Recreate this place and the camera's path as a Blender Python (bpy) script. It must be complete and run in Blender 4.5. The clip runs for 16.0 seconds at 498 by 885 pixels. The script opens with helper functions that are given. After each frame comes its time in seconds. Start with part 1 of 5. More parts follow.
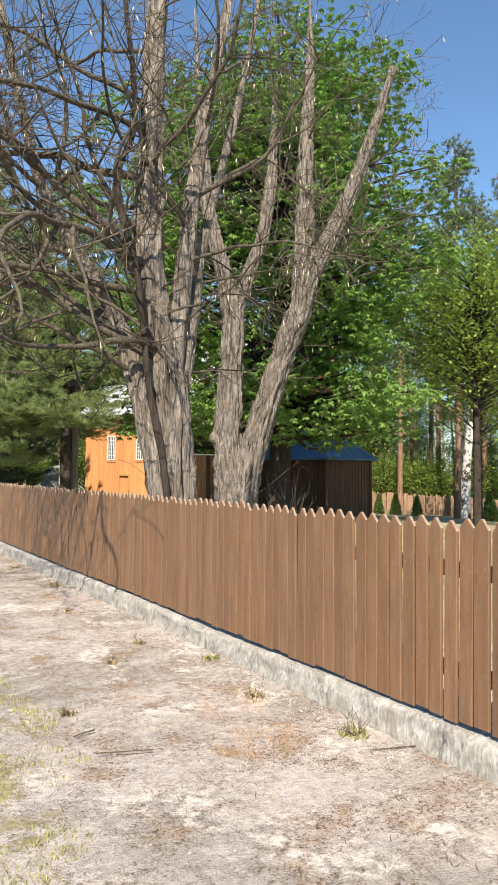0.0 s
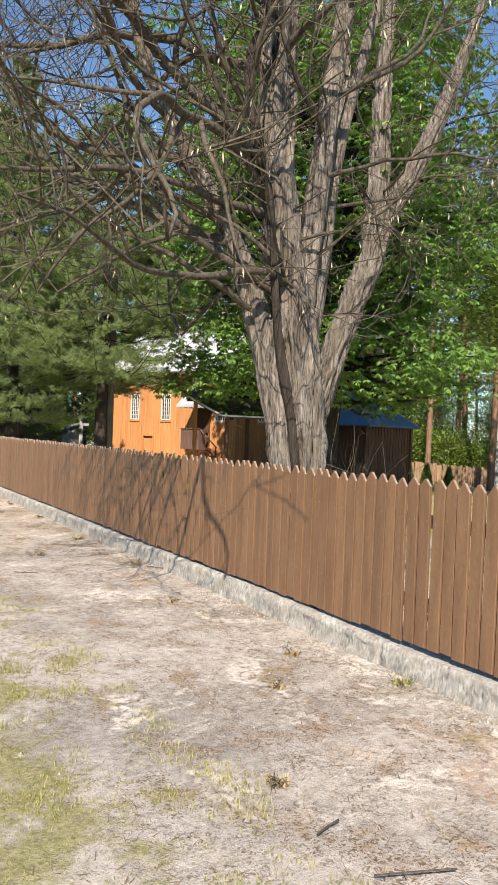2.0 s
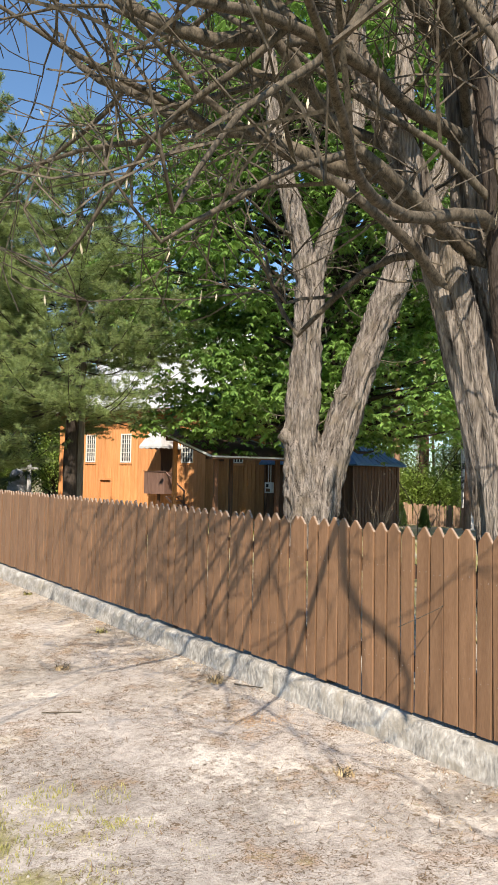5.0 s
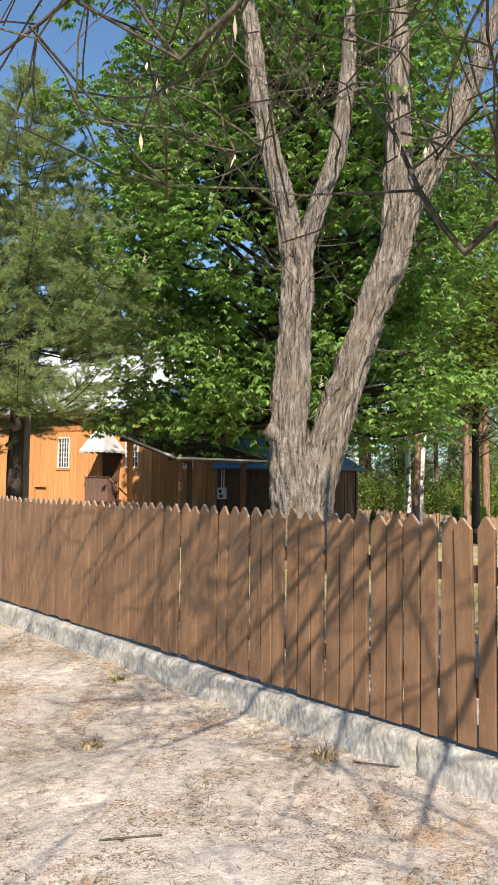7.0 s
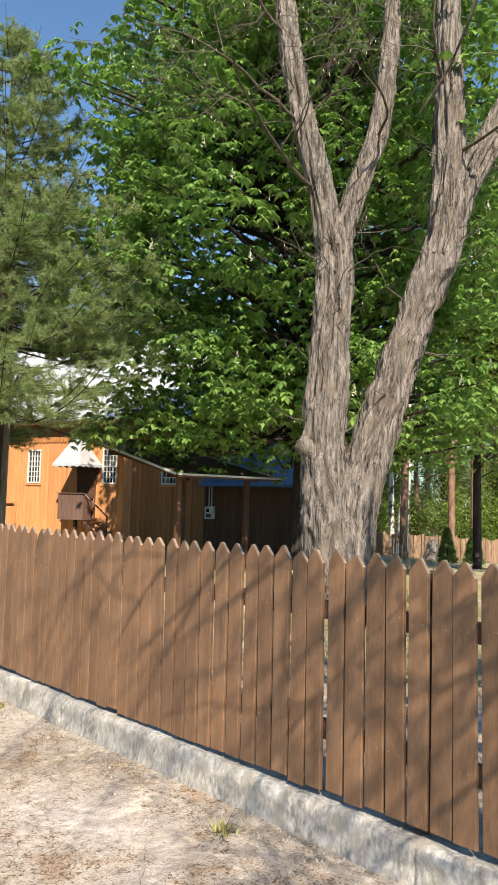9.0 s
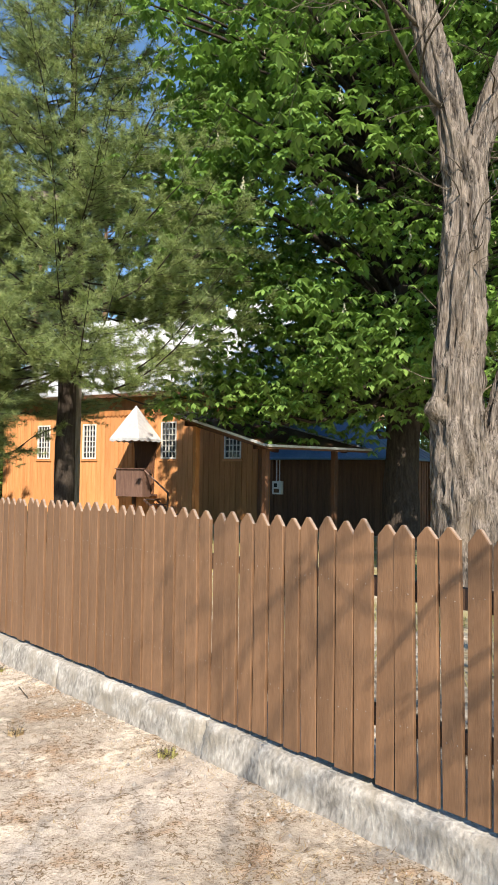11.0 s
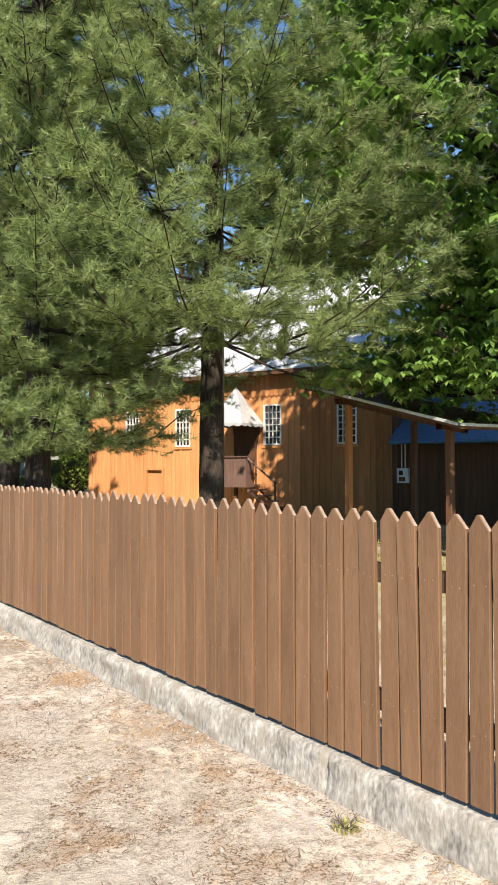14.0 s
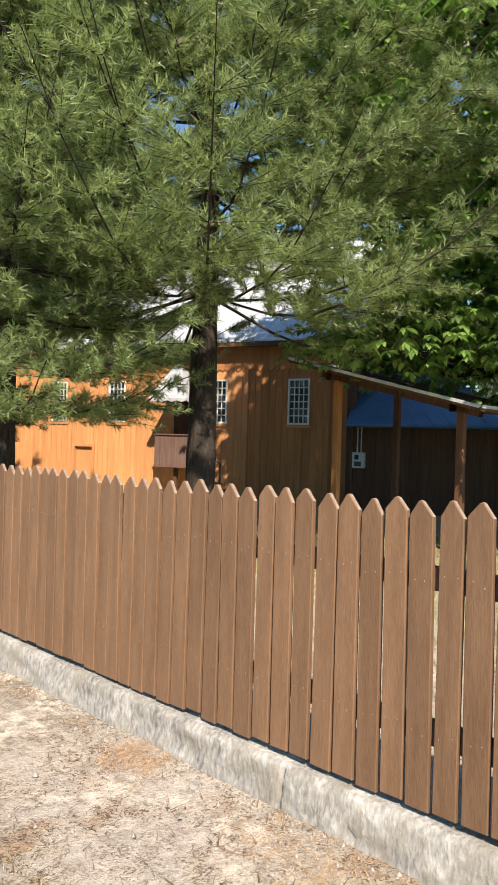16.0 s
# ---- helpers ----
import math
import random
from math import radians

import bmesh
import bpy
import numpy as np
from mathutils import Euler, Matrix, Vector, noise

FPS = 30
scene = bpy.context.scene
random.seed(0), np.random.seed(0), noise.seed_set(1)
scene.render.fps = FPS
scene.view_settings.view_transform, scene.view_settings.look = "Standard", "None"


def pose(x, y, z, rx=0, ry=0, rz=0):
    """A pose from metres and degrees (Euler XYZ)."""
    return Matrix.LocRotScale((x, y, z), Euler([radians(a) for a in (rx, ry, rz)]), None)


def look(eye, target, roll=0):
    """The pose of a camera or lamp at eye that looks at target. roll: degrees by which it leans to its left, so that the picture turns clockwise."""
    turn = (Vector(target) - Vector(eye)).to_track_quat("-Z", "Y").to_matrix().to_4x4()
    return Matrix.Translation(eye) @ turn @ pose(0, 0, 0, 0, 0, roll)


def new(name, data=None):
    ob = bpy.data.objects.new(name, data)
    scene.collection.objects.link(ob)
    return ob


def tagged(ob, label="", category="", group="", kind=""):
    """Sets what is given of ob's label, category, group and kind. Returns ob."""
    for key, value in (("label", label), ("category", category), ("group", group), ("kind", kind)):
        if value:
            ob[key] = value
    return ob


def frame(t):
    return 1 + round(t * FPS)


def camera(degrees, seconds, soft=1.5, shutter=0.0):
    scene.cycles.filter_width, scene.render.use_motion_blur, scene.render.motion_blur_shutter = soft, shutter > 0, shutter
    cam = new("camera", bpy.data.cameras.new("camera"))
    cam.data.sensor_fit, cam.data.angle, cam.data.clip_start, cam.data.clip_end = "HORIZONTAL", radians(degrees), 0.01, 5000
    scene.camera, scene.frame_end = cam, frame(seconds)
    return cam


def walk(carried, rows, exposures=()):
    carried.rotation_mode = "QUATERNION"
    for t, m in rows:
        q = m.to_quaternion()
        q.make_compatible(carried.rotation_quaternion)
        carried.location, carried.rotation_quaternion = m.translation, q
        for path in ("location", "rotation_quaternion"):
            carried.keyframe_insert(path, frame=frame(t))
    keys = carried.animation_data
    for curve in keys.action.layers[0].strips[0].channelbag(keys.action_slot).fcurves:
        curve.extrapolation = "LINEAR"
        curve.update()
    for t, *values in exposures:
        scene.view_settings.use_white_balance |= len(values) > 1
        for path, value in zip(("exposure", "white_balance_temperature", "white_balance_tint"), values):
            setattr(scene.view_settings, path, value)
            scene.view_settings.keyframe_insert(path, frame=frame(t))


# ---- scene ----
cam = camera(37.9, 16.0, soft=1.0)
PATH = [
    (0, (-1.058, -6.688, 1.701), (-0.042, -4.968, 1.781), 0.39),
    (0.5, (-1.223, -6.219, 1.660), (-0.171, -4.518, 1.672), 2.07),
    (1, (-1.317, -5.686, 1.705), (-0.308, -3.959, 1.731), 2.24),
    (1.5, (-1.391, -5.077, 1.672), (-0.349, -3.370, 1.673), 3.35),
    (2, (-1.469, -4.559, 1.688), (-0.460, -2.832, 1.667), 2.21),
    (2.5, (-1.579, -3.993, 1.674), (-0.616, -2.240, 1.621), 1.18),
    (3, (-1.565, -3.382, 1.635), (-0.527, -1.677, 1.524), 3.09),
    (3.5, (-1.501, -2.828, 1.633), (-0.460, -1.121, 1.585), 1.71),
    (4, (-1.444, -2.279, 1.671), (-0.373, -0.590, 1.713), 0.60),
    (4.5, (-1.419, -1.767, 1.745), (-0.316, -0.100, 1.829), -0.03),
    (4.7, (-1.417, -1.533, 1.736), (-0.295, 0.121, 1.825), 0.43),
    (6.8, (-1.284, 0.796, 1.614), (0.024, 2.304, 1.734), 1.25),
    (7, (-1.248, 1.040, 1.578), (0.068, 2.542, 1.698), 0.71),
    (7.5, (-1.198, 1.763, 1.573), (0.251, 3.139, 1.670), 3.38),
    (8, (-0.980, 2.144, 1.677), (0.429, 3.559, 1.793), -0.41),
    (8.5, (-0.855, 2.770, 1.665), (0.567, 4.169, 1.804), -0.13),
    (9, (-0.704, 3.427, 1.659), (0.689, 4.853, 1.826), 1.36),
    (9.5, (-0.658, 4.102, 1.682), (0.657, 5.598, 1.853), 2.43),
    (10, (-0.644, 4.675, 1.648), (0.650, 6.195, 1.774), 4.03),
    (10.2, (-0.533, 4.751, 1.645), (0.704, 6.316, 1.794), 0.66),
    (12.3, (-0.468, 7.246, 1.593), (1.075, 8.519, 1.608), 2.85),
    (12.5, (-0.417, 7.432, 1.635), (1.154, 8.669, 1.690), 1.94),
    (13, (-0.449, 7.962, 1.637), (0.999, 9.341, 1.668), 1.32),
    (13.5, (-0.388, 8.488, 1.623), (0.977, 9.950, 1.644), 1.31),
    (14, (-0.358, 9.052, 1.637), (0.864, 10.634, 1.697), -0.13),
    (14.5, (-0.231, 9.788, 1.537), (1.067, 11.306, 1.632), 2.06),
    (15, (-0.273, 10.289, 1.564), (1.061, 11.777, 1.637), 0.90),
    (15.5, (-0.310, 10.795, 1.601), (1.020, 12.289, 1.637), 1.01),
    (16, (-0.268, 11.282, 1.617), (1.152, 12.691, 1.625), 1.66),
]
walk(cam, [(t, look(eye, target, roll)) for t, eye, target, roll in PATH], exposures=[(0.0, 0.8, 6950, 12), (1.5, 0.68, 6950, 12), (3.0, 0.66, 6950, 12), (4.7, 0.74, 6950, 12), (7.0, 0.78, 6950, 12), (9.5, 0.82, 6950, 12), (12.5, 0.9, 6950, 12), (13.5, 0.95, 6950, 12), (14.2, 0.76, 6950, 12), (16.0, 0.72, 6950, 12)])

# ---- daylight ----
SUN_FROM = Vector((-0.6, -0.8, 0.88)).normalized()
world = bpy.data.worlds.new("sky")
scene.world = world
world.use_nodes = True
wn = world.node_tree.nodes
sky = wn.new("ShaderNodeTexSky")
sky.sky_type, sky.sun_disc = "NISHITA", False
sky.sun_elevation = math.asin(SUN_FROM.z)
sky.sun_rotation = math.atan2(SUN_FROM.x, SUN_FROM.y)
sky.dust_density, sky.ozone_density = 0.0, 1.0
wn["Background"].inputs["Strength"].default_value = 0.093
tint = wn.new("ShaderNodeMixRGB")
tint.blend_type = "MULTIPLY"
tint.inputs[0].default_value = 1.0
tint.inputs[2].default_value = (0.8, 1.06, 1.24, 1)
world.node_tree.links.new(sky.outputs[0], tint.inputs[1])
world.node_tree.links.new(tint.outputs[0], wn["Background"].inputs["Color"])
sun = new("sun", bpy.data.lights.new("sun", "SUN"))
sun.data.energy, sun.data.angle, sun.data.color = 5.0, radians(0.5), (1.0, 0.92, 0.8)
sun.matrix_world = look((-30, -30, 60), Vector((-30, -30, 60)) - SUN_FROM)

# ---- materials ----


def material(name, dark, light, scale=4.0, rough=0.8, bump=0.3, fine=40.0, stretch=(1, 1, 1), metal=0.0, vary=0.0,
             third=None, third_scale=0.6, third_at=(0.5, 0.62), specular=0.5, space="Object", distance=0.01, island=False):
    """Two colours mixed by noise at two scales, a third in larger stains, fine relief."""
    m = bpy.data.materials.new(name)
    m.use_nodes = True
    n, l = m.node_tree.nodes, m.node_tree.links
    b = n["Principled BSDF"]
    co = n.new("ShaderNodeTexCoord")
    mp = n.new("ShaderNodeMapping")
    mp.inputs["Scale"].default_value = stretch
    l.new(co.outputs[space], mp.inputs["Vector"])
    info = n.new("ShaderNodeObjectInfo")
    if vary:
        add = n.new("ShaderNodeVectorMath")
        add.operation = "ADD"
        mul = n.new("ShaderNodeMath")
        mul.operation = "MULTIPLY"
        mul.inputs[1].default_value = 37.0
        l.new(info.outputs["Random"], mul.inputs[0])
        l.new(co.outputs[space], add.inputs[0])
        l.new(mul.outputs[0], add.inputs[1])
        l.new(add.outputs[0], mp.inputs["Vector"])
    big = n.new("ShaderNodeTexNoise")
    big.inputs["Scale"].default_value, big.inputs["Detail"].default_value = scale, 6
    small = n.new("ShaderNodeTexNoise")
    small.inputs["Scale"].default_value, small.inputs["Detail"].default_value = fine, 4
    for t in (big, small):
        l.new(mp.outputs[0], t.inputs["Vector"])
    mix = n.new("ShaderNodeMath")
    mix.operation = "MULTIPLY_ADD"
    mix.inputs[1].default_value = 0.45
    l.new(small.outputs["Fac"], mix.inputs[0])
    half = n.new("ShaderNodeMath")
    half.operation = "MULTIPLY"
    half.inputs[1].default_value = 0.55
    l.new(big.outputs["Fac"], half.inputs[0])
    l.new(half.outputs[0], mix.inputs[2])
    ramp = n.new("ShaderNodeValToRGB")
    ramp.color_ramp.elements[0].position, ramp.color_ramp.elements[1].position = 0.36, 0.64
    ramp.color_ramp.elements[0].color, ramp.color_ramp.elements[1].color = (*dark, 1), (*light, 1)
    l.new(mix.outputs[0], ramp.inputs[0])
    colour = ramp.outputs[0]
    if third:
        st = n.new("ShaderNodeTexNoise")
        st.inputs["Scale"].default_value, st.inputs["Detail"].default_value, st.inputs["Roughness"].default_value = third_scale, 8, 0.65
        l.new(co.outputs[space], st.inputs["Vector"])
        r3 = n.new("ShaderNodeValToRGB")
        r3.color_ramp.elements[0].position, r3.color_ramp.elements[1].position = third_at
        l.new(st.outputs["Fac"], r3.inputs[0])
        m3 = n.new("ShaderNodeMixRGB")
        m3.inputs[2].default_value = (*third, 1)
        l.new(r3.outputs[0], m3.inputs[0])
        l.new(colour, m3.inputs[1])
        colour = m3.outputs[0]
    if vary or island:
        hs = n.new("ShaderNodeHueSaturation")
        mr = n.new("ShaderNodeMapRange")
        mr.inputs[3].default_value, mr.inputs[4].default_value = 1 - (vary or 0.3), 1 + (vary or 0.3)
        if island:
            geo = n.new("ShaderNodeNewGeometry")
            l.new(geo.outputs["Random Per Island"], mr.inputs[0])
        else:
            l.new(info.outputs["Random"], mr.inputs[0])
        l.new(mr.outputs[0], hs.inputs["Value"])
        l.new(colour, hs.inputs["Color"])
        colour = hs.outputs[0]
    l.new(colour, b.inputs["Base Color"])
    b.inputs["Roughness"].default_value, b.inputs["Metallic"].default_value = rough, metal
    b.inputs["Specular IOR Level"].default_value = specular
    if bump:
        bp = n.new("ShaderNodeBump")
        bp.inputs["Strength"].default_value, bp.inputs["Distance"].default_value = bump, distance
        l.new(mix.outputs[0], bp.inputs["Height"])
        l.new(bp.outputs[0], b.inputs["Normal"])
    return m


def leaf_material(name, dark, light, through_light=0.35, rough=0.55):
    """Leaves: colour varies from leaf to leaf, and light shines through."""
    m = bpy.data.materials.new(name)
    m.use_nodes = True
    n, l = m.node_tree.nodes, m.node_tree.links
    b, out = n["Principled BSDF"], n["Material Output"]
    geo = n.new("ShaderNodeNewGeometry")
    ramp = n.new("ShaderNodeValToRGB")
    ramp.color_ramp.elements[0].color, ramp.color_ramp.elements[1].color = (*dark, 1), (*light, 1)
    co = n.new("ShaderNodeTexCoord")
    tex = n.new("ShaderNodeTexNoise")
    tex.inputs["Scale"].default_value = 0.5
    l.new(co.outputs["Object"], tex.inputs["Vector"])
    mix = n.new("ShaderNodeMath")
    mix.operation = "MULTIPLY_ADD"
    mix.inputs[1].default_value = 0.6
    l.new(geo.outputs["Random Per Island"], mix.inputs[0])
    low = n.new("ShaderNodeMath")
    low.operation = "MULTIPLY"
    low.inputs[1].default_value = 0.5
    l.new(tex.outputs["Fac"], low.inputs[0])
    l.new(low.outputs[0], mix.inputs[2])
    l.new(mix.outputs[0], ramp.inputs[0])
    l.new(ramp.outputs[0], b.inputs["Base Color"])
    b.inputs["Roughness"].default_value = rough
    tr = n.new("ShaderNodeBsdfTranslucent")
    bright = n.new("ShaderNodeHueSaturation")
    bright.inputs["Value"].default_value, bright.inputs["Saturation"].default_value = 1.5, 1.1
    l.new(ramp.outputs[0], bright.inputs["Color"])
    l.new(bright.outputs[0], tr.inputs["Color"])
    ms = n.new("ShaderNodeMixShader")
    ms.inputs[0].default_value = through_light
    l.new(b.outputs[0], ms.inputs[1])
    l.new(tr.outputs[0], ms.inputs[2])
    l.new(ms.outputs[0], out.inputs["Surface"])
    return m


def ground_material():
    """Sandy track, needles and dead grass on it, grass on the verge and in the churchyard."""
    m = bpy.data.materials.new("sandy_ground")
    m.use_nodes = True
    n, l = m.node_tree.nodes, m.node_tree.links
    b = n["Principled BSDF"]
    co = n.new("ShaderNodeTexCoord")
    sep = n.new("ShaderNodeSeparateXYZ")
    l.new(co.outputs["Object"], sep.inputs[0])

    def noise_tex(scale, detail=8, rough=0.6, dist=0.0):
        t = n.new("ShaderNodeTexNoise")
        t.inputs["Scale"].default_value, t.inputs["Detail"].default_value = scale, detail
        t.inputs["Roughness"].default_value, t.inputs["Distortion"].default_value = rough, dist
        l.new(co.outputs["Object"], t.inputs["Vector"])
        return t.outputs["Fac"]

    def ramp(fac, stops):
        r = n.new("ShaderNodeValToRGB")
        while len(r.color_ramp.elements) < len(stops):
            r.color_ramp.elements.new(0.5)
        for e, (p, c) in zip(r.color_ramp.elements, stops):
            e.position, e.color = p, (*c, 1) if len(c) == 3 else c
        l.new(fac, r.inputs[0])
        return r.outputs[0]

    def blend(fac, a, c):
        x = n.new("ShaderNodeMixRGB")
        l.new(fac, x.inputs[0])
        l.new(a, x.inputs[1])
        l.new(c, x.inputs[2])
        return x.outputs[0]

    def span(value, lo, hi):
        r = n.new("ShaderNodeMapRange")
        r.inputs[1].default_value, r.inputs[2].default_value = lo, hi
        l.new(value, r.inputs[0])
        return r.outputs[0]

    def maths(op, a, c):
        x = n.new("ShaderNodeMath")
        x.operation = op
        for k, v in enumerate((a, c)):
            if isinstance(v, (int, float)):
                x.inputs[k].default_value = v
            else:
                l.new(v, x.inputs[k])
        return x.outputs[0]

    broad, mid, fine, grain = noise_tex(0.55, 8, 0.62), noise_tex(2.2, 8, 0.68, 0.3), noise_tex(14, 6, 0.7), noise_tex(90, 4, 0.7)
    sand = ramp(fine, [(0.3, (0.26, 0.222, 0.195)), (0.5, (0.5, 0.45, 0.41)), (0.72, (0.68, 0.625, 0.575))])
    speck = ramp(grain, [(0.35, (0.25, 0.2, 0.16)), (0.6, (0.58, 0.53, 0.47))])
    half = n.new("ShaderNodeMixRGB")
    half.inputs[0].default_value = 0.35
    l.new(sand, half.inputs[1])
    l.new(speck, half.inputs[2])
    grey = ramp(fine, [(0.3, (0.22, 0.195, 0.17)), (0.7, (0.42, 0.385, 0.345))])
    base = blend(span(broad, 0.46, 0.6), half.outputs[0], grey)
    litter = ramp(noise_tex(45, 5, 0.75, 0.8), [(0.3, (0.14, 0.085, 0.055)), (0.5, (0.36, 0.24, 0.16)), (0.7, (0.55, 0.43, 0.31))])
    base = blend(maths("MULTIPLY", span(mid, 0.54, 0.64), span(grain, 0.38, 0.52)), base, litter)
    flecks = noise_tex(38, 3, 0.6, 1.6)
    fleck_colour = ramp(fine, [(0.3, (0.1, 0.07, 0.045)), (0.7, (0.24, 0.18, 0.12))])
    base = blend(maths("MULTIPLY", span(flecks, 0.52, 0.59), span(mid, 0.4, 0.54)), base, fleck_colour)
    pale = ramp(grain, [(0.3, (0.56, 0.5, 0.44)), (0.7, (0.8, 0.74, 0.66))])
    base = blend(maths("MULTIPLY", span(noise_tex(1.3, 8, 0.7, 0.5), 0.53, 0.62), span(fine, 0.4, 0.55)), base, pale)
    grass = ramp(noise_tex(30, 6, 0.75), [(0.28, (0.12, 0.12, 0.045)), (0.5, (0.29, 0.265, 0.13)), (0.75, (0.48, 0.43, 0.28))])
    # the verge lies well off the fence, the churchyard behind it
    verge = maths("ADD", span(sep.outputs["X"], 0.25, -1.3), maths("MULTIPLY", maths("SUBTRACT", mid, 0.5), 2.6))
    verge = maths("MULTIPLY", span(verge, 0.3, 0.6), span(sep.outputs["Y"], 4.2, 2.4))
    yard = maths("MULTIPLY", span(sep.outputs["X"], 4.0, 8.0), span(broad, 0.3, 0.55))
    far_left = span(sep.outputs["X"], -4.0, -6.0)
    cover = maths("MAXIMUM", maths("MAXIMUM", verge, yard), far_left)
    base = blend(maths("MULTIPLY", cover, span(fine, 0.25, 0.45)), base, grass)
    tan = n.new("ShaderNodeMixRGB")
    tan.blend_type = "MULTIPLY"
    tan.inputs[2].default_value = (1.07, 1.03, 0.95, 1)
    l.new(maths("MULTIPLY", span(sep.outputs["Y"], 3.0, 6.5), span(broad, 0.3, 0.5)), tan.inputs[0])
    l.new(base, tan.inputs[1])
    l.new(tan.outputs[0], b.inputs["Base Color"])
    b.inputs["Roughness"].default_value = 0.95
    b.inputs["Specular IOR Level"].default_value = 0.115
    bp = n.new("ShaderNodeBump")
    bp.inputs["Strength"].default_value, bp.inputs["Distance"].default_value = 0.9, 0.03
    l.new(maths("ADD", maths("MULTIPLY", fine, 0.6), maths("ADD", maths("MULTIPLY", grain, 0.3), mid)), bp.inputs["Height"])
    l.new(bp.outputs[0], b.inputs["Normal"])
    return m


PICKET = material("picket_paint", (0.15, 0.081, 0.043), (0.219, 0.123, 0.068), 3.0, 0.62, 0.35, 30, (6, 6, 0.7), vary=0.13, specular=0.3,
                  third=(0.24, 0.155, 0.1), third_scale=5, third_at=(0.6, 0.75))
TIP = material("bare_wood_tip", (0.2, 0.13, 0.09), (0.42, 0.33, 0.26), 12, 0.8)
RAIL = material("rail_wood", (0.06, 0.032, 0.02), (0.12, 0.065, 0.04), 3, 0.75, 0.3, 30, (1, 6, 6))
CONCRETE = material("weathered_plaster", (0.17, 0.158, 0.14), (0.54, 0.515, 0.47), 5, 0.92, 1.0, 42, (1, 1, 0.5), third=(0.27, 0.245, 0.205), third_scale=5,
                    third_at=(0.46, 0.62), distance=0.02, specular=0.2)
GROUND = ground_material()
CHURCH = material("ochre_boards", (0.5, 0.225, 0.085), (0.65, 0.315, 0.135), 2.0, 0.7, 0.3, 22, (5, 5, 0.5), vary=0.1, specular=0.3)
# browned ochre: tree shade on the wall's right part; stain on frieze and post
STAINED_SHADED = material("stained_shaded_boards", (0.35, 0.145, 0.05), (0.49, 0.22, 0.082), 2.0, 0.7, 0.3, 22, (5, 5, 0.5), vary=0.12, specular=0.3)
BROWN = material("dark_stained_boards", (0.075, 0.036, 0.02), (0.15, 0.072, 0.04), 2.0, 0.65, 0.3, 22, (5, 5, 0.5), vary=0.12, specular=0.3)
ROOF = material("galvanised_sheet", (0.5, 0.52, 0.54), (0.72, 0.74, 0.76), 0.8, 0.42, 0.1, 9, metal=0.25, third=(0.42, 0.36, 0.32), third_scale=0.5,
                third_at=(0.6, 0.75))
BLUE = material("blue_roof_sheet", (0.05, 0.13, 0.24), (0.09, 0.2, 0.34), 0.9, 0.35, 0.1, 12, metal=0.2)
WHITE = material("white_window_paint", (0.6, 0.59, 0.55), (0.8, 0.79, 0.75), 6, 0.5, 0.1)
PULPIT = material("pulpit_boards", (0.11, 0.062, 0.048), (0.2, 0.118, 0.09), 2, 0.65, 0.3, 22, (5, 5, 0.6))
GREYWOOD = material("weathered_wood", (0.11, 0.095, 0.08), (0.26, 0.23, 0.2), 3, 0.85, 0.5, 30, (6, 6, 0.6))
BARK = material("locust_bark", (0.028, 0.022, 0.018), (0.37, 0.32, 0.275), 4.0, 0.92, 1.0, 17, (3.6, 3.6, 0.4), third=(0.2, 0.165, 0.125),
                third_scale=1.5, third_at=(0.52, 0.7), distance=0.09, specular=0.1)
TWIG = material("twig_bark", (0.034, 0.029, 0.022), (0.15, 0.125, 0.095), 9, 0.9, 0.4, 40, (3, 3, 1), specular=0.15)
DARKBARK = material("dark_bark", (0.022, 0.017, 0.014), (0.075, 0.06, 0.05), 6, 0.92, 0.9, 34, (3, 3, 0.6), distance=0.03, specular=0.15)
PINEBARK = material("pine_bark", (0.14, 0.08, 0.05), (0.32, 0.2, 0.13), 4, 0.9, 0.7, 24, (3, 3, 0.7), distance=0.03, specular=0.15)
BIRCH = material("birch_bark", (0.4, 0.38, 0.35), (0.68, 0.66, 0.62), 3, 0.75, 0.4, 20, (1, 1, 4), third=(0.07, 0.06, 0.05), third_scale=1.8,
                 third_at=(0.5, 0.57), specular=0.2)
SEEDPOD = material("dry_seed_pod", (0.4, 0.33, 0.24), (0.62, 0.55, 0.42), 6, 0.8)
METALBOX = material("meter_enamel", (0.5, 0.51, 0.52), (0.66, 0.67, 0.68), 5, 0.45, 0.05)
NAIL = material("nail_head", (0.3, 0.27, 0.24), (0.5, 0.47, 0.43), 40, 0.5, 0.0, metal=0.6)
PEBBLE = material("grey_pebble", (0.2, 0.18, 0.16), (0.42, 0.39, 0.35), 5, 0.9)
STONE = material("grey_stone", (0.2, 0.2, 0.2), (0.42, 0.42, 0.41), 5, 0.8)
CHESTNUT = leaf_material("chestnut_leaf", (0.035, 0.09, 0.02), (0.26, 0.42, 0.11), 0.32, 0.38)
NEEDLE = leaf_material("pine_needle", (0.045, 0.082, 0.032), (0.37, 0.45, 0.17), 0.34, 0.45)
NEEDLE_DARK = leaf_material("dark_pine_needle", (0.016, 0.03, 0.012), (0.095, 0.13, 0.052), 0.14, 0.55)
NEEDLE_FAR = leaf_material("far_pine_needle", (0.045, 0.07, 0.035), (0.16, 0.2, 0.1), 0.2, 0.6)
BROADLEAF = leaf_material("broad_leaf", (0.06, 0.11, 0.022), (0.32, 0.42, 0.1), 0.36, 0.5)
THUJA = leaf_material("thuja_leaf", (0.06, 0.12, 0.03), (0.15, 0.22, 0.05), 0.25, 0.6)
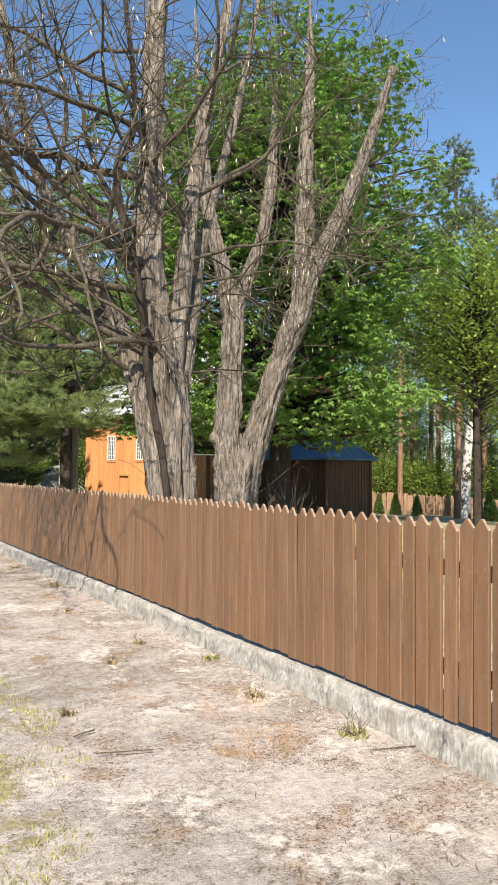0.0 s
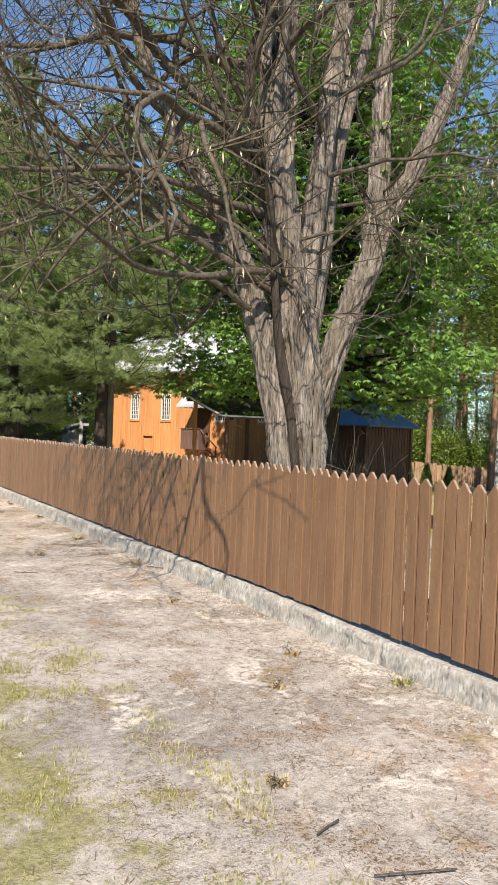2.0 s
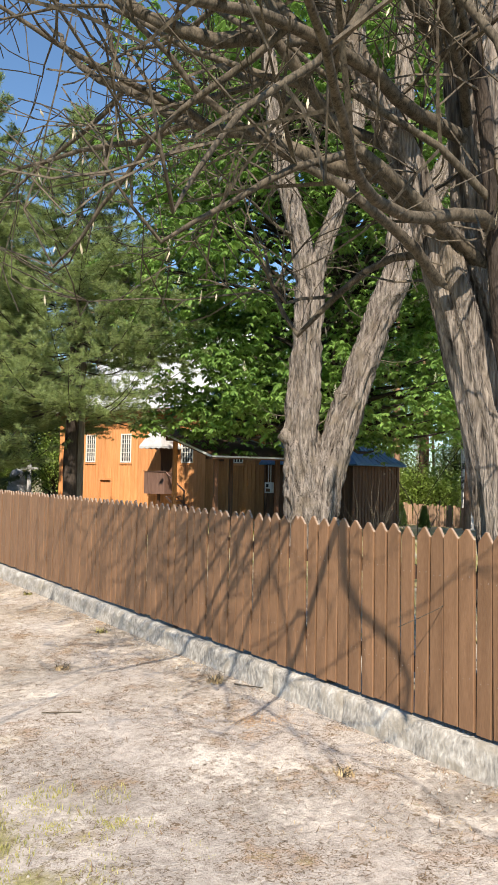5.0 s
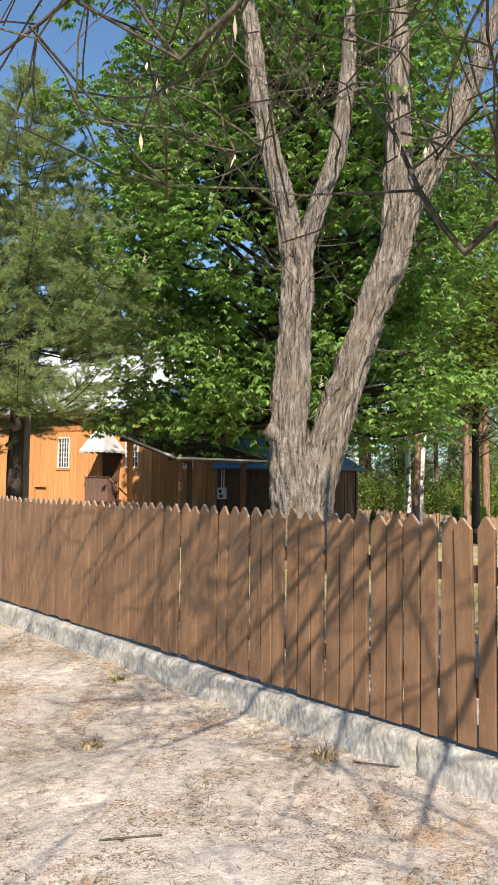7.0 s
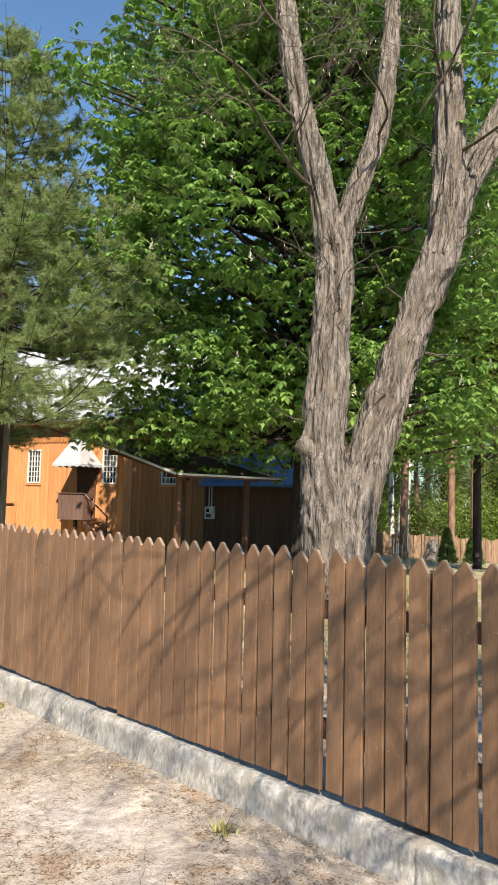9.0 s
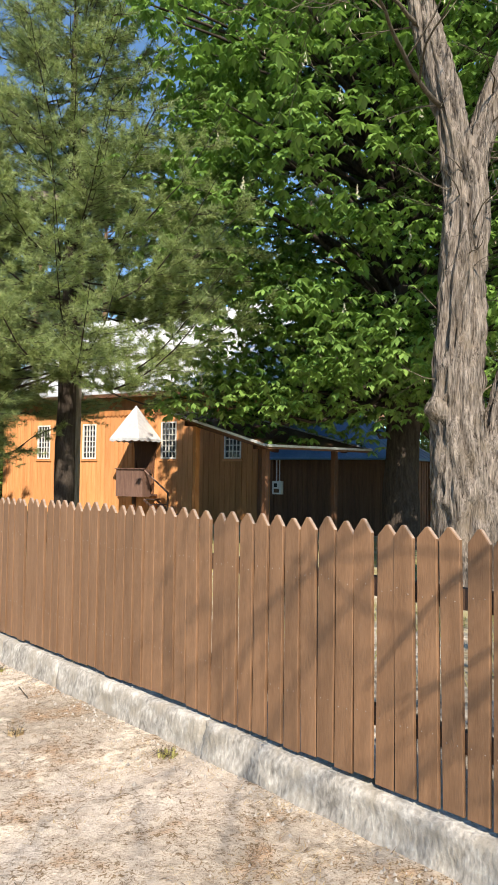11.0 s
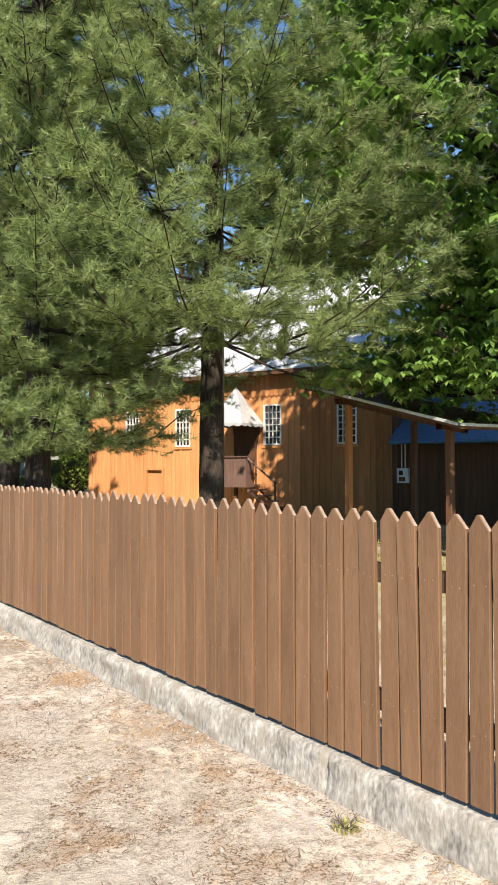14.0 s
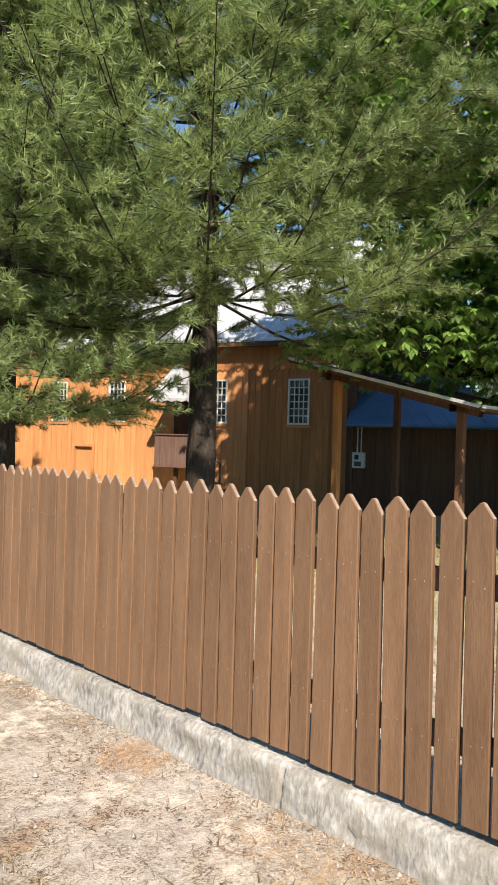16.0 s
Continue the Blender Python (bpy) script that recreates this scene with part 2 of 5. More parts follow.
GRASS = leaf_material("grass_blade", (0.17, 0.18, 0.045), (0.48, 0.44, 0.16), 0.3, 0.6)
DRY = leaf_material("dry_grass", (0.24, 0.16, 0.08), (0.55, 0.44, 0.26), 0.2, 0.8)
STRAW = leaf_material("straw", (0.3, 0.17, 0.09), (0.66, 0.47, 0.3), 0.15, 0.85)
BLOSSOM = leaf_material("chestnut_blossom", (0.6, 0.56, 0.4), (0.8, 0.76, 0.62), 0.3, 0.6)


def glass_material():
    m = bpy.data.materials.new("window_glass")
    m.use_nodes = True
    b = m.node_tree.nodes["Principled BSDF"]
    b.inputs["Base Color"].default_value = (0.02, 0.025, 0.03, 1)
    b.inputs["Roughness"].default_value = 0.06
    return m


GLASS = glass_material()

# ---- helpers of this scene ----


def mesh_of(name, verts, faces, mat, smooth=False):
    me = bpy.data.meshes.new(name)
    me.from_pydata([tuple(v) for v in verts], [], [tuple(f) for f in faces])
    me.materials.append(mat)
    if smooth:
        me.polygons.foreach_set("use_smooth", [True] * len(me.polygons))
    me.update()
    return me


def mesh_np(name, verts, faces, mat):
    """Mesh from arrays: verts (n, 3), faces (m, 3) or (m, 4)."""
    k = faces.shape[1]
    me = bpy.data.meshes.new(name)
    me.vertices.add(len(verts))
    me.vertices.foreach_set("co", np.asarray(verts, np.float32).ravel())
    me.loops.add(faces.size)
    me.loops.foreach_set("vertex_index", faces.astype(np.int32).ravel())
    me.polygons.add(len(faces))
    me.polygons.foreach_set("loop_start", np.arange(0, faces.size, k, dtype=np.int32))
    me.materials.append(mat)
    me.update(calc_edges=True)
    me.validate()
    return me


def put(name, me, parent=None, m=None, label=""):
    ob = new(name, me)
    if parent:
        ob.parent = parent
    if m is not None:
        ob.matrix_basis = m
    if label:
        tagged(ob, label)
    return ob


def part(name, bm, mat, parent, label="", m=None, smooth=False):
    me = bpy.data.meshes.new(name)
    bm.to_mesh(me)
    bm.free()
    me.materials.append(mat)
    if smooth:
        me.polygons.foreach_set("use_smooth", [True] * len(me.polygons))
    return put(name, me, parent, m, label)


def box_bm(boxes, bevel=0.0):
    """A bmesh of boxes (x0, x1, y0, y1, z0, z1)."""
    bm = bmesh.new()
    for x0, x1, y0, y1, z0, z1 in boxes:
        v = [bm.verts.new((x, y, z)) for z in (z0, z1) for x, y in ((x0, y0), (x1, y0), (x1, y1), (x0, y1))]
        for f in ((3, 2, 1, 0), (4, 5, 6, 7), (0, 1, 5, 4), (1, 2, 6, 5), (2, 3, 7, 6), (3, 0, 4, 7)):
            bm.faces.new([v[k] for k in f])
    if bevel:
        bmesh.ops.bevel(bm, geom=bm.edges[:], offset=bevel, segments=1, affect="EDGES")
    return bm


def tubes(paths, sides=5, cap=True):
    """Verts and quad faces of tapered tubes; each path is a list of (point, radius)."""
    verts, faces = [], []
    ring = [(math.cos(2 * math.pi * k / sides), math.sin(2 * math.pi * k / sides)) for k in range(sides)]
    for path in paths:
        pts = [Vector(p) for p, r in path]
        u = None
        base = len(verts)
        for i, (p, r) in enumerate(path):
            d = (pts[min(i + 1, len(pts) - 1)] - pts[max(i - 1, 0)]).normalized()
            if u is None:
                u = d.orthogonal().normalized()
            u = (u - d * u.dot(d)).normalized()
            w = d.cross(u)
            for c, s in ring:
                verts.append(pts[i] + (u * c + w * s) * r)
            if i:
                o = base + (i - 1) * sides
                for k in range(sides):
                    faces.append((o + k, o + (k + 1) % sides, o + sides + (k + 1) % sides, o + sides + k))
    return verts, faces


def thing(name, x, y, z=0.0, rz=0.0):
    e = new(name)
    e.empty_display_size = 0.2
    e.matrix_world = pose(x, y, z, 0, 0, rz)
    return e


# ---- ground ----


def make_ground():
    bm = bmesh.new()
    xs = [-400, -150, -60, -25, -12] + [-8 + 0.2 * k for k in range(56)] + [3.4, 4, 5, 7, 10, 14, 20, 30, 40, 50, 60, 90, 150, 400]
    ys = [-400, -150, -60, -30, -18, -12] + [-9 + 0.2 * k for k in range(136)] + [19, 21, 24, 28, 33, 40, 50, 65, 90, 150, 400]
    grid = []
    for y in ys:
        row = []
        for x in xs:
            near = 1.0 if -9 < x < 3.3 and -10 < y < 19 else 0.0
            h = near * (0.022 * noise.noise(Vector((x * 0.9, y * 0.9, 0))) + 0.014 * noise.noise(Vector((x * 2.6, y * 2.6, 4))))
            if x > 14:
                h -= 0.06 * (min(x, 50.0) - 14.0)
            if x > 1.85:
                h *= 0.3 if x < 10 else 1.0
            row.append(bm.verts.new((x, y, h)))
        grid.append(row)
    for a, b in zip(grid, grid[1:]):
        for k in range(len(xs) - 1):
            bm.faces.new((a[k], a[k + 1], b[k + 1], b[k]))
    g = part("ground", bm, GROUND, None, smooth=True)
    tagged(g, "pale sandy track with dry litter and patchy grass", "ground", kind="structure")


make_ground()
FENCE_X = 2.235


def make_plinth():
    """The low plastered wall under the fence: worn, cracked, with its plaster fallen off in patches."""
    rnd = random.Random(19)
    joints, y = [], -12.0
    while y < 24:
        y += rnd.uniform(0.7, 2.1)
        joints.append((y, rnd.uniform(0.006, 0.022)))
    ys = [-14 + 0.25 * k for k in range(24)] + [-8 + 0.045 * k for k in range(645)] + [21.2 + 0.25 * k for k in range(125)]
    for j, d in joints:
        ys += [j - 0.014, j, j + 0.014]
    ys.sort()
    prof = [(-0.09, -0.2), (-0.088, -0.01), (-0.08, 0.025), (-0.076, 0.055), (-0.07, 0.085), (-0.068, 0.115), (-0.063, 0.145), (-0.058, 0.17), (-0.035, 0.195), (0.08, 0.2), (0.1, 0.16), (0.1, -0.2)]
    bm = bmesh.new()
    rows = []
    for y in ys:
        crack = sum(d * math.exp(-((y - j) / 0.011) ** 2) for j, d in joints if abs(y - j) < 0.06)
        row = []
        for i, (x, z) in enumerate(prof):
            wave = 0.55 * noise.noise(Vector((y * 2.3, 7, 0)))
            k = 0.012 * noise.noise(Vector((2.0, y * 2.3, z * 9))) + 0.007 * noise.noise(Vector((5.0, y * 7, z * 20))) + 0.006 * noise.noise(Vector((1.0, y * 19, z * 45)))
            flake = 0.008 if noise.noise(Vector((9.0, y * 1.7, z * 7 + 0.3 * wave))) + 0.35 * noise.noise(Vector((4.0, y * 8, z * 16))) > 0.16 else 0.0
            foot = 0.016 * noise.noise(Vector((8.0, y * 3.1, 0))) + 0.014 * noise.noise(Vector((8.0, y * 11.0, 0))) if i in (1, 2, 3) else 0
            low = 0.035 * max(0, noise.noise(Vector((3.3, y * 0.55, 0)))) if 6 <= i <= 9 else 0
            row.append(bm.verts.new((FENCE_X + x + (k + flake + crack + foot) * (i < 8), y, z + 0.5 * k - low)))
        rows.append(row)
    for a, b in zip(rows, rows[1:]):
        for k in range(len(prof) - 1):
            bm.faces.new((a[k], b[k], b[k + 1], a[k + 1]))
    ob = part("low_wall", bm, CONCRETE, None, smooth=True)
    tagged(ob, "low weathered plastered stone wall under a picket fence, cracked and chipped", "low wall", kind="structure")


make_plinth()

# ---- church ----
CH = (15.802, 32.3, -70.25)
WINDOWS = (-4.11, -1.45, 2.735, 5.74)
WIN_W, WIN_B, WIN_T = 0.76, 2.34, 3.853
NAVE_L, NAVE_R, NAVE_D, EAVE, RIDGE = -6.5, 7.5, 9.2, 5.48, 9.48


def board_mesh(w, h, t=0.045):
    """One upright board with a batten along its joint."""
    bm = box_bm([(0, w - 0.004, 0, t, 0, h), (-0.022, 0.022, -0.02, 0.0, 0.0, h)])
    me = bpy.data.meshes.new("board")
    bm.to_mesh(me)
    bm.free()
    return me


def board_row(parent, x0, x1, z0, z1, holes, mat, top=None, width=0.235):
    """Boards in a row along local x, left out where the holes (x0, x1, z0, z1) are."""
    made = {}
    edges = [x0]
    cuts = sorted({x0, x1, *[h[0] for h in holes], *[h[1] for h in holes]})
    for a, b in zip(cuts, cuts[1:]):
        n = max(1, round((b - a) / width))
        edges += [a + (b - a) * (k + 1) / n for k in range(n)]
    for a, b in zip(edges, edges[1:]):
        up = top((a + b) / 2) if top else z1
        spans = [(z0, up)]
        for h in holes:
            if h[0] < (a + b) / 2 < h[1]:
                spans = [s for lo, hi in spans for s in ((lo, min(hi, h[2])), (max(lo, h[3]), hi)) if s[1] - s[0] > 0.02]
        for lo, hi in spans:
            key = (round(b - a, 3), round(hi - lo, 2))
            if key not in made:
                made[key] = board_mesh(b - a, hi - lo)
                made[key].materials.append(mat)
            put("board", made[key], parent, pose(a, 0, lo))


def window_of(parent, s, z0, z1, w, cols=4, rows=6):
    """A white window with glazing bars, set into the boards."""
    e = part("window", box_bm([(s - w / 2 - 0.07, s + w / 2 + 0.07, -0.05, 0.0, z0 - 0.1, z0 - 0.02)]), CHURCH, parent)
    h = z1 - z0
    f = 0.06
    part("window_frame", box_bm([(s - w / 2, s - w / 2 + f, -0.045, 0.08, z0, z1), (s + w / 2 - f, s + w / 2, -0.045, 0.08, z0, z1),
                                 (s - w / 2 + f, s + w / 2 - f, -0.045, 0.08, z1 - f, z1), (s - w / 2 + f, s + w / 2 - f, -0.045, 0.08, z0, z0 + f)]),
         WHITE, e, "white painted window frame")
    cw, rh = (w - 2 * f) / cols, (h - 2 * f) / rows
    for c in range(1, cols):
        x = s - w / 2 + f + c * cw
        part("glazing_bar", box_bm([(x - 0.017, x + 0.017, -0.02, 0.05, z0 + f, z1 - f)]), WHITE, e)
    for r in range(1, rows):
        z = z0 + f + r * rh
        part("glazing_bar", box_bm([(s - w / 2 + f, s + w / 2 - f, -0.016, 0.046, z - 0.017, z + 0.017)]), WHITE, e)
    for c in range(cols):
        for r in range(rows):
            x, z = s - w / 2 + f + c * cw, z0 + f + r * rh
            part("pane", box_bm([(x, x + cw, 0.02, 0.026, z, z + rh)]), GLASS, e)


def make_church():
    church = thing("church", *CH[:2], 0, CH[2])
    tagged(church, "old wooden church with ochre board walls and a pale sheet-metal roof", "church")
    front = part("wall", box_bm([(NAVE_L + 0.1, WINDOWS[0] - 0.44, 0.05, 0.25, -0.3, EAVE)] +
                                [(a + 0.44, b - 0.44, 0.05, 0.25, -0.3, EAVE) for a, b in zip(WINDOWS, WINDOWS[1:])] +
                                [(WINDOWS[-1] + 0.44, NAVE_R - 0.1, 0.05, 0.25, -0.3, EAVE)] +
                                [(s - 0.44, s + 0.44, 0.05, 0.25, -0.3, WIN_B - 0.02) for s in WINDOWS] +
                                [(s - 0.44, s + 0.44, 0.05, 0.25, WIN_T + 0.02, EAVE) for s in WINDOWS]), CHURCH, church)
    holes = [(s - WIN_W / 2, s + WIN_W / 2, WIN_B, WIN_T) for s in WINDOWS] + [(-3.3, -2.5, -0.3, 1.4), (1.1, 1.95, 0.9, 3.0)]
    board_row(front, NAVE_L, 3.9, -0.3, EAVE - 0.002, [h for h in holes if h[0] < 3.9], CHURCH)
    # same ochre boards from here on, with the tree's shade put into their colour
    board_row(front, 3.9, NAVE_R, -0.3, EAVE - 0.002, [h for h in holes if h[0] > 3.9], STAINED_SHADED)
    part("corner_post", box_bm([(NAVE_L - 0.12, NAVE_L + 0.1, -0.06, 0.2, -0.3, EAVE)], 0.01), CHURCH, church)
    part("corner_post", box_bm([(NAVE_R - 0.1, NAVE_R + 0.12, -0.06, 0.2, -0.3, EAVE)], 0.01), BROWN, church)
    slope = (RIDGE - EAVE) / (NAVE_D / 2)

    def gable_top(y):
        return EAVE + slope * (NAVE_D / 2 - abs(y - NAVE_D / 2)) - 0.1

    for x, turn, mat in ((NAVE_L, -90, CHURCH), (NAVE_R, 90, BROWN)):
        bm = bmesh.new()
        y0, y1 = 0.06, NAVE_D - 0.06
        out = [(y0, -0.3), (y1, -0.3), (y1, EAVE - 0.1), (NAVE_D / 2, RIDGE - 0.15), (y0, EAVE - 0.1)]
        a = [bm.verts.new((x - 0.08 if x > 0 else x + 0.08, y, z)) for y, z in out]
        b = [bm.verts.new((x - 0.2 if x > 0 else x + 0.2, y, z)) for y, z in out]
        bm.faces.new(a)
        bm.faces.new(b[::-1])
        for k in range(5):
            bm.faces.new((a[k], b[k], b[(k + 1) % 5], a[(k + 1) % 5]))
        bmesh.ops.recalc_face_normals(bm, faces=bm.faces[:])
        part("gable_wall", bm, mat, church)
        if x > 0:
            row = part("gable_cladding", box_bm([(0.0, 0.1, 0.046, 0.1, 3.0, 3.1)]), mat, church, m=pose(x + 0.045, 0.1, 0, 0, 0, 90))
            board_row(row, 0, NAVE_D - 0.2, -0.3, EAVE, [], mat, top=lambda y: gable_top(y + 0.1))
    part("back_wall", box_bm([(NAVE_L + 0.2, NAVE_R - 0.2, NAVE_D - 0.2, NAVE_D, -0.3, EAVE)]), CHURCH, church)
    over, lap = 0.55, 0.45
    for sign in (-1, 1):
        bm = bmesh.new()
        ym = NAVE_D / 2

        def at(x, u, lift):
            y = ym + sign * u
            return (x, y, RIDGE + 0.1 - slope * u + lift)

        u1 = ym + over
        for lift0, lift1, xs in ((-0.05, 0.0, (NAVE_L - lap, NAVE_R + lap)),):
            v = [bm.verts.new(at(x, u, lf)) for lf in (lift0, lift1) for x, u in ((xs[0], 0), (xs[1], 0), (xs[1], u1), (xs[0], u1))]
            for f in ((3, 2, 1, 0), (4, 5, 6, 7), (0, 1, 5, 4), (1, 2, 6, 5), (2, 3, 7, 6), (3, 0, 4, 7)):
                bm.faces.new([v[k] for k in f])
        bmesh.ops.recalc_face_normals(bm, faces=bm.faces[:])
        plane = part("roof", bm, ROOF, church, "pale galvanised sheet-metal roof with standing seams")
        if sign < 0:
            seam = mesh_of("roof_seam", *tubes([[(at(0, 0.05, 0.012), 0.016), (at(0, u1, 0.012), 0.016)]], 4), ROOF)
            for k in range(33):
                put("roof_seam", seam, plane, pose(NAVE_L - lap + (NAVE_R - NAVE_L + 2 * lap) * k / 32, 0, 0))
    part("eave_board", box_bm([(NAVE_L - lap, NAVE_R + lap, -over + 0.02, -over + 0.05, EAVE - slope * over - 0.1, EAVE - slope * over + 0.04)]), BROWN, church)
    part("soffit", box_bm([(NAVE_L - lap, NAVE_R + lap, -over + 0.05, -0.07, EAVE - slope * over - 0.06, EAVE - slope * over - 0.03)]), BROWN, church)
    # the stained frieze boards under the eaves, cut to points below
    frieze = []
    for w in (0.2, 0.205):
        bm = bmesh.new()
        out = [(0.004, 0.09), (w / 2, 0.0), (w - 0.004, 0.09), (w - 0.004, 0.86), (0.004, 0.86)]
        fr = [bm.verts.new((x, -0.05, z)) for x, z in out]
        bk = [bm.verts.new((x, -0.024, z)) for x, z in out]
        bm.faces.new(fr)
        bm.faces.new(bk[::-1])
        for k in range(5):
            bm.faces.new((fr[k], bk[k], bk[(k + 1) % 5], fr[(k + 1) % 5]))
        bmesh.ops.recalc_face_normals(bm, faces=bm.faces[:])
        me = bpy.data.meshes.new("frieze_board")
        bm.to_mesh(me)
        bm.free()
        me.materials.append(STAINED_SHADED)
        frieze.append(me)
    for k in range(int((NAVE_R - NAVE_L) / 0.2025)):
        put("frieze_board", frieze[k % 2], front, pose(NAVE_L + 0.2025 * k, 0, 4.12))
    for s in WINDOWS:
        window_of(church, s, WIN_B, WIN_T, WIN_W)
    hatch = part("hatch", box_bm([(-3.3, -2.5, 0.13, 0.16, -0.2, 1.4)]), CHURCH, church, "small low cellar door")
    part("hatch_frame", box_bm([(-3.4, -3.3, -0.07, 0.03, -0.2, 1.5), (-2.5, -2.4, -0.07, 0.03, -0.2, 1.5), (-3.3, -2.5, -0.07, 0.03, 1.4, 1.5)]), CHURCH, hatch)
    # a board door behind the pulpit; its dark brown stands in for shade
    door = part("door", box_bm([(1.1 + 0.17 * k, 1.265 + 0.17 * k, 0.03, 0.07, 0.9, 3.0) for k in range(5)]), BROWN, church, "board door behind the pulpit, coloured dark for the shade there")
    part("door_frame", box_bm([(1.02, 1.1, -0.03, 0.07, 0.9, 3.06), (1.95, 2.03, -0.03, 0.07, 0.9, 3.06), (1.1, 1.95, -0.03, 0.07, 3.0, 3.06)]), BROWN, door)
    return church


make_church()


def make_pulpit():
    """The outdoor pulpit on the church's long wall: a roofed board box with steps."""
    p = thing("outdoor_pulpit", *CH[:2], 0, CH[2])
    tagged(p, "outdoor wooden pulpit with a metal tent roof and steps", "pulpit")
    s, w, d = 1.6, 1.48, 1.48
    bm = bmesh.new()
    top = bm.verts.new((s, -d / 2, 4.5))
    n = 8
    ring = []
    for k in range(4 * n):
        side, f = divmod(k, n)
        f /= n
        x, y = ((-1 + 2 * f, -1), (1, -1 + 2 * f), (1 - 2 * f, 1), (-1, 1 - 2 * f))[side]
        ring.append(bm.verts.new((s + x * w / 2, -d / 2 + y * d / 2, 3.12)))
    low = [bm.verts.new((v.co.x, v.co.y, 3.04 - 0.05 * (k % 2))) for k, v in enumerate(ring)]
    for k in range(4 * n):
        j = (k + 1) % (4 * n)
        bm.faces.new((ring[k], ring[j], top))
        bm.faces.new((low[k], low[j], ring[j], ring[k]))
    bmesh.ops.recalc_face_normals(bm, faces=bm.faces[:])
    part("roof", bm, ROOF, p, "weathered white metal tent roof with a scalloped edge")
    part("ceiling_board", box_bm([(s - w / 2 + 0.05, s + w / 2 - 0.05, -d + 0.05, -0.06, 3.04, 3.08)]), BROWN, p)
    bw, b0 = 0.66, -1.13
    part("floor_board", box_bm([(s - bw + 0.04, s + bw - 0.04, b0 + 0.04, -0.06, 0.83, 0.89)]), PULPIT, p)
    for k in range(6):
        x = s - bw + 2 * bw * k / 6
        part("front_board", box_bm([(x + 0.004, x + 2 * bw / 6 - 0.004, b0, b0 + 0.035, 0.8, 1.88)]), PULPIT, p)
    for k in range(5):
        y = b0 + 0.04 + 0.86 * k / 5
        part("side_board", box_bm([(s - bw, s - bw + 0.035, y + 0.003, y + 0.17, 0.8, 1.88)]), PULPIT, p)
        if k < 3:
            part("side_board", box_bm([(s + bw - 0.035, s + bw, y + 0.003, y + 0.17, 0.8, 1.88)]), PULPIT, p)
    part("ledge", box_bm([(s - bw - 0.04, s + bw + 0.04, b0 - 0.05, b0 + 0.1, 1.885, 1.925)], 0.005), PULPIT, p)
    part("post", box_bm([(s - 0.06, s + 0.06, b0 + 0.3, b0 + 0.42, -0.2, 0.83)]), BROWN, p)
    # dark back board as the roof's shadow, narrowing from the roof down to the box
    bm = bmesh.new()
    shape = [(s - 0.62, 3.04), (s + 0.62, 3.04), (s + 0.34, 1.7), (s - 0.34, 1.7)]
    fr = [bm.verts.new((x, -0.07, z)) for x, z in shape]
    bk = [bm.verts.new((x, -0.035, z)) for x, z in shape]
    bm.faces.new(fr)
    bm.faces.new(bk[::-1])
    for k in range(4):
        bm.faces.new((fr[k], bk[k], bk[(k + 1) % 4], fr[(k + 1) % 4]))
    bmesh.ops.recalc_face_normals(bm, faces=bm.faces[:])
    part("back_board", bm, BROWN, p, "dark brown tapering back board in place of the roof's shadow")
    for k in range(4):
        x = s + bw + 0.02 + 0.28 * k
        z = 0.72 - 0.2 * k
        part("step", box_bm([(x, x + 0.3, -0.95, -0.25, z - 0.04, z)]), PULPIT, p)
    for y in (-1.0, -0.22):
        v, f = tubes([[((s + bw, y, 0.7), 0.05), ((s + bw + 1.25, y, -0.2), 0.05)]], 4)
        put("stringer", mesh_of("stringer", v, f, PULPIT), p)
    v, f = tubes([[((s + bw, -1.0, 1.85), 0.035), ((s + bw + 1.2, -1.0, 0.95), 0.035)], [((s + bw + 1.15, -1.0, -0.2), 0.035), ((s + bw + 1.15, -1.0, 1.0), 0.035)]], 6)
    put("handrail", mesh_of("handrail", v, f, PULPIT), p)


make_pulpit()


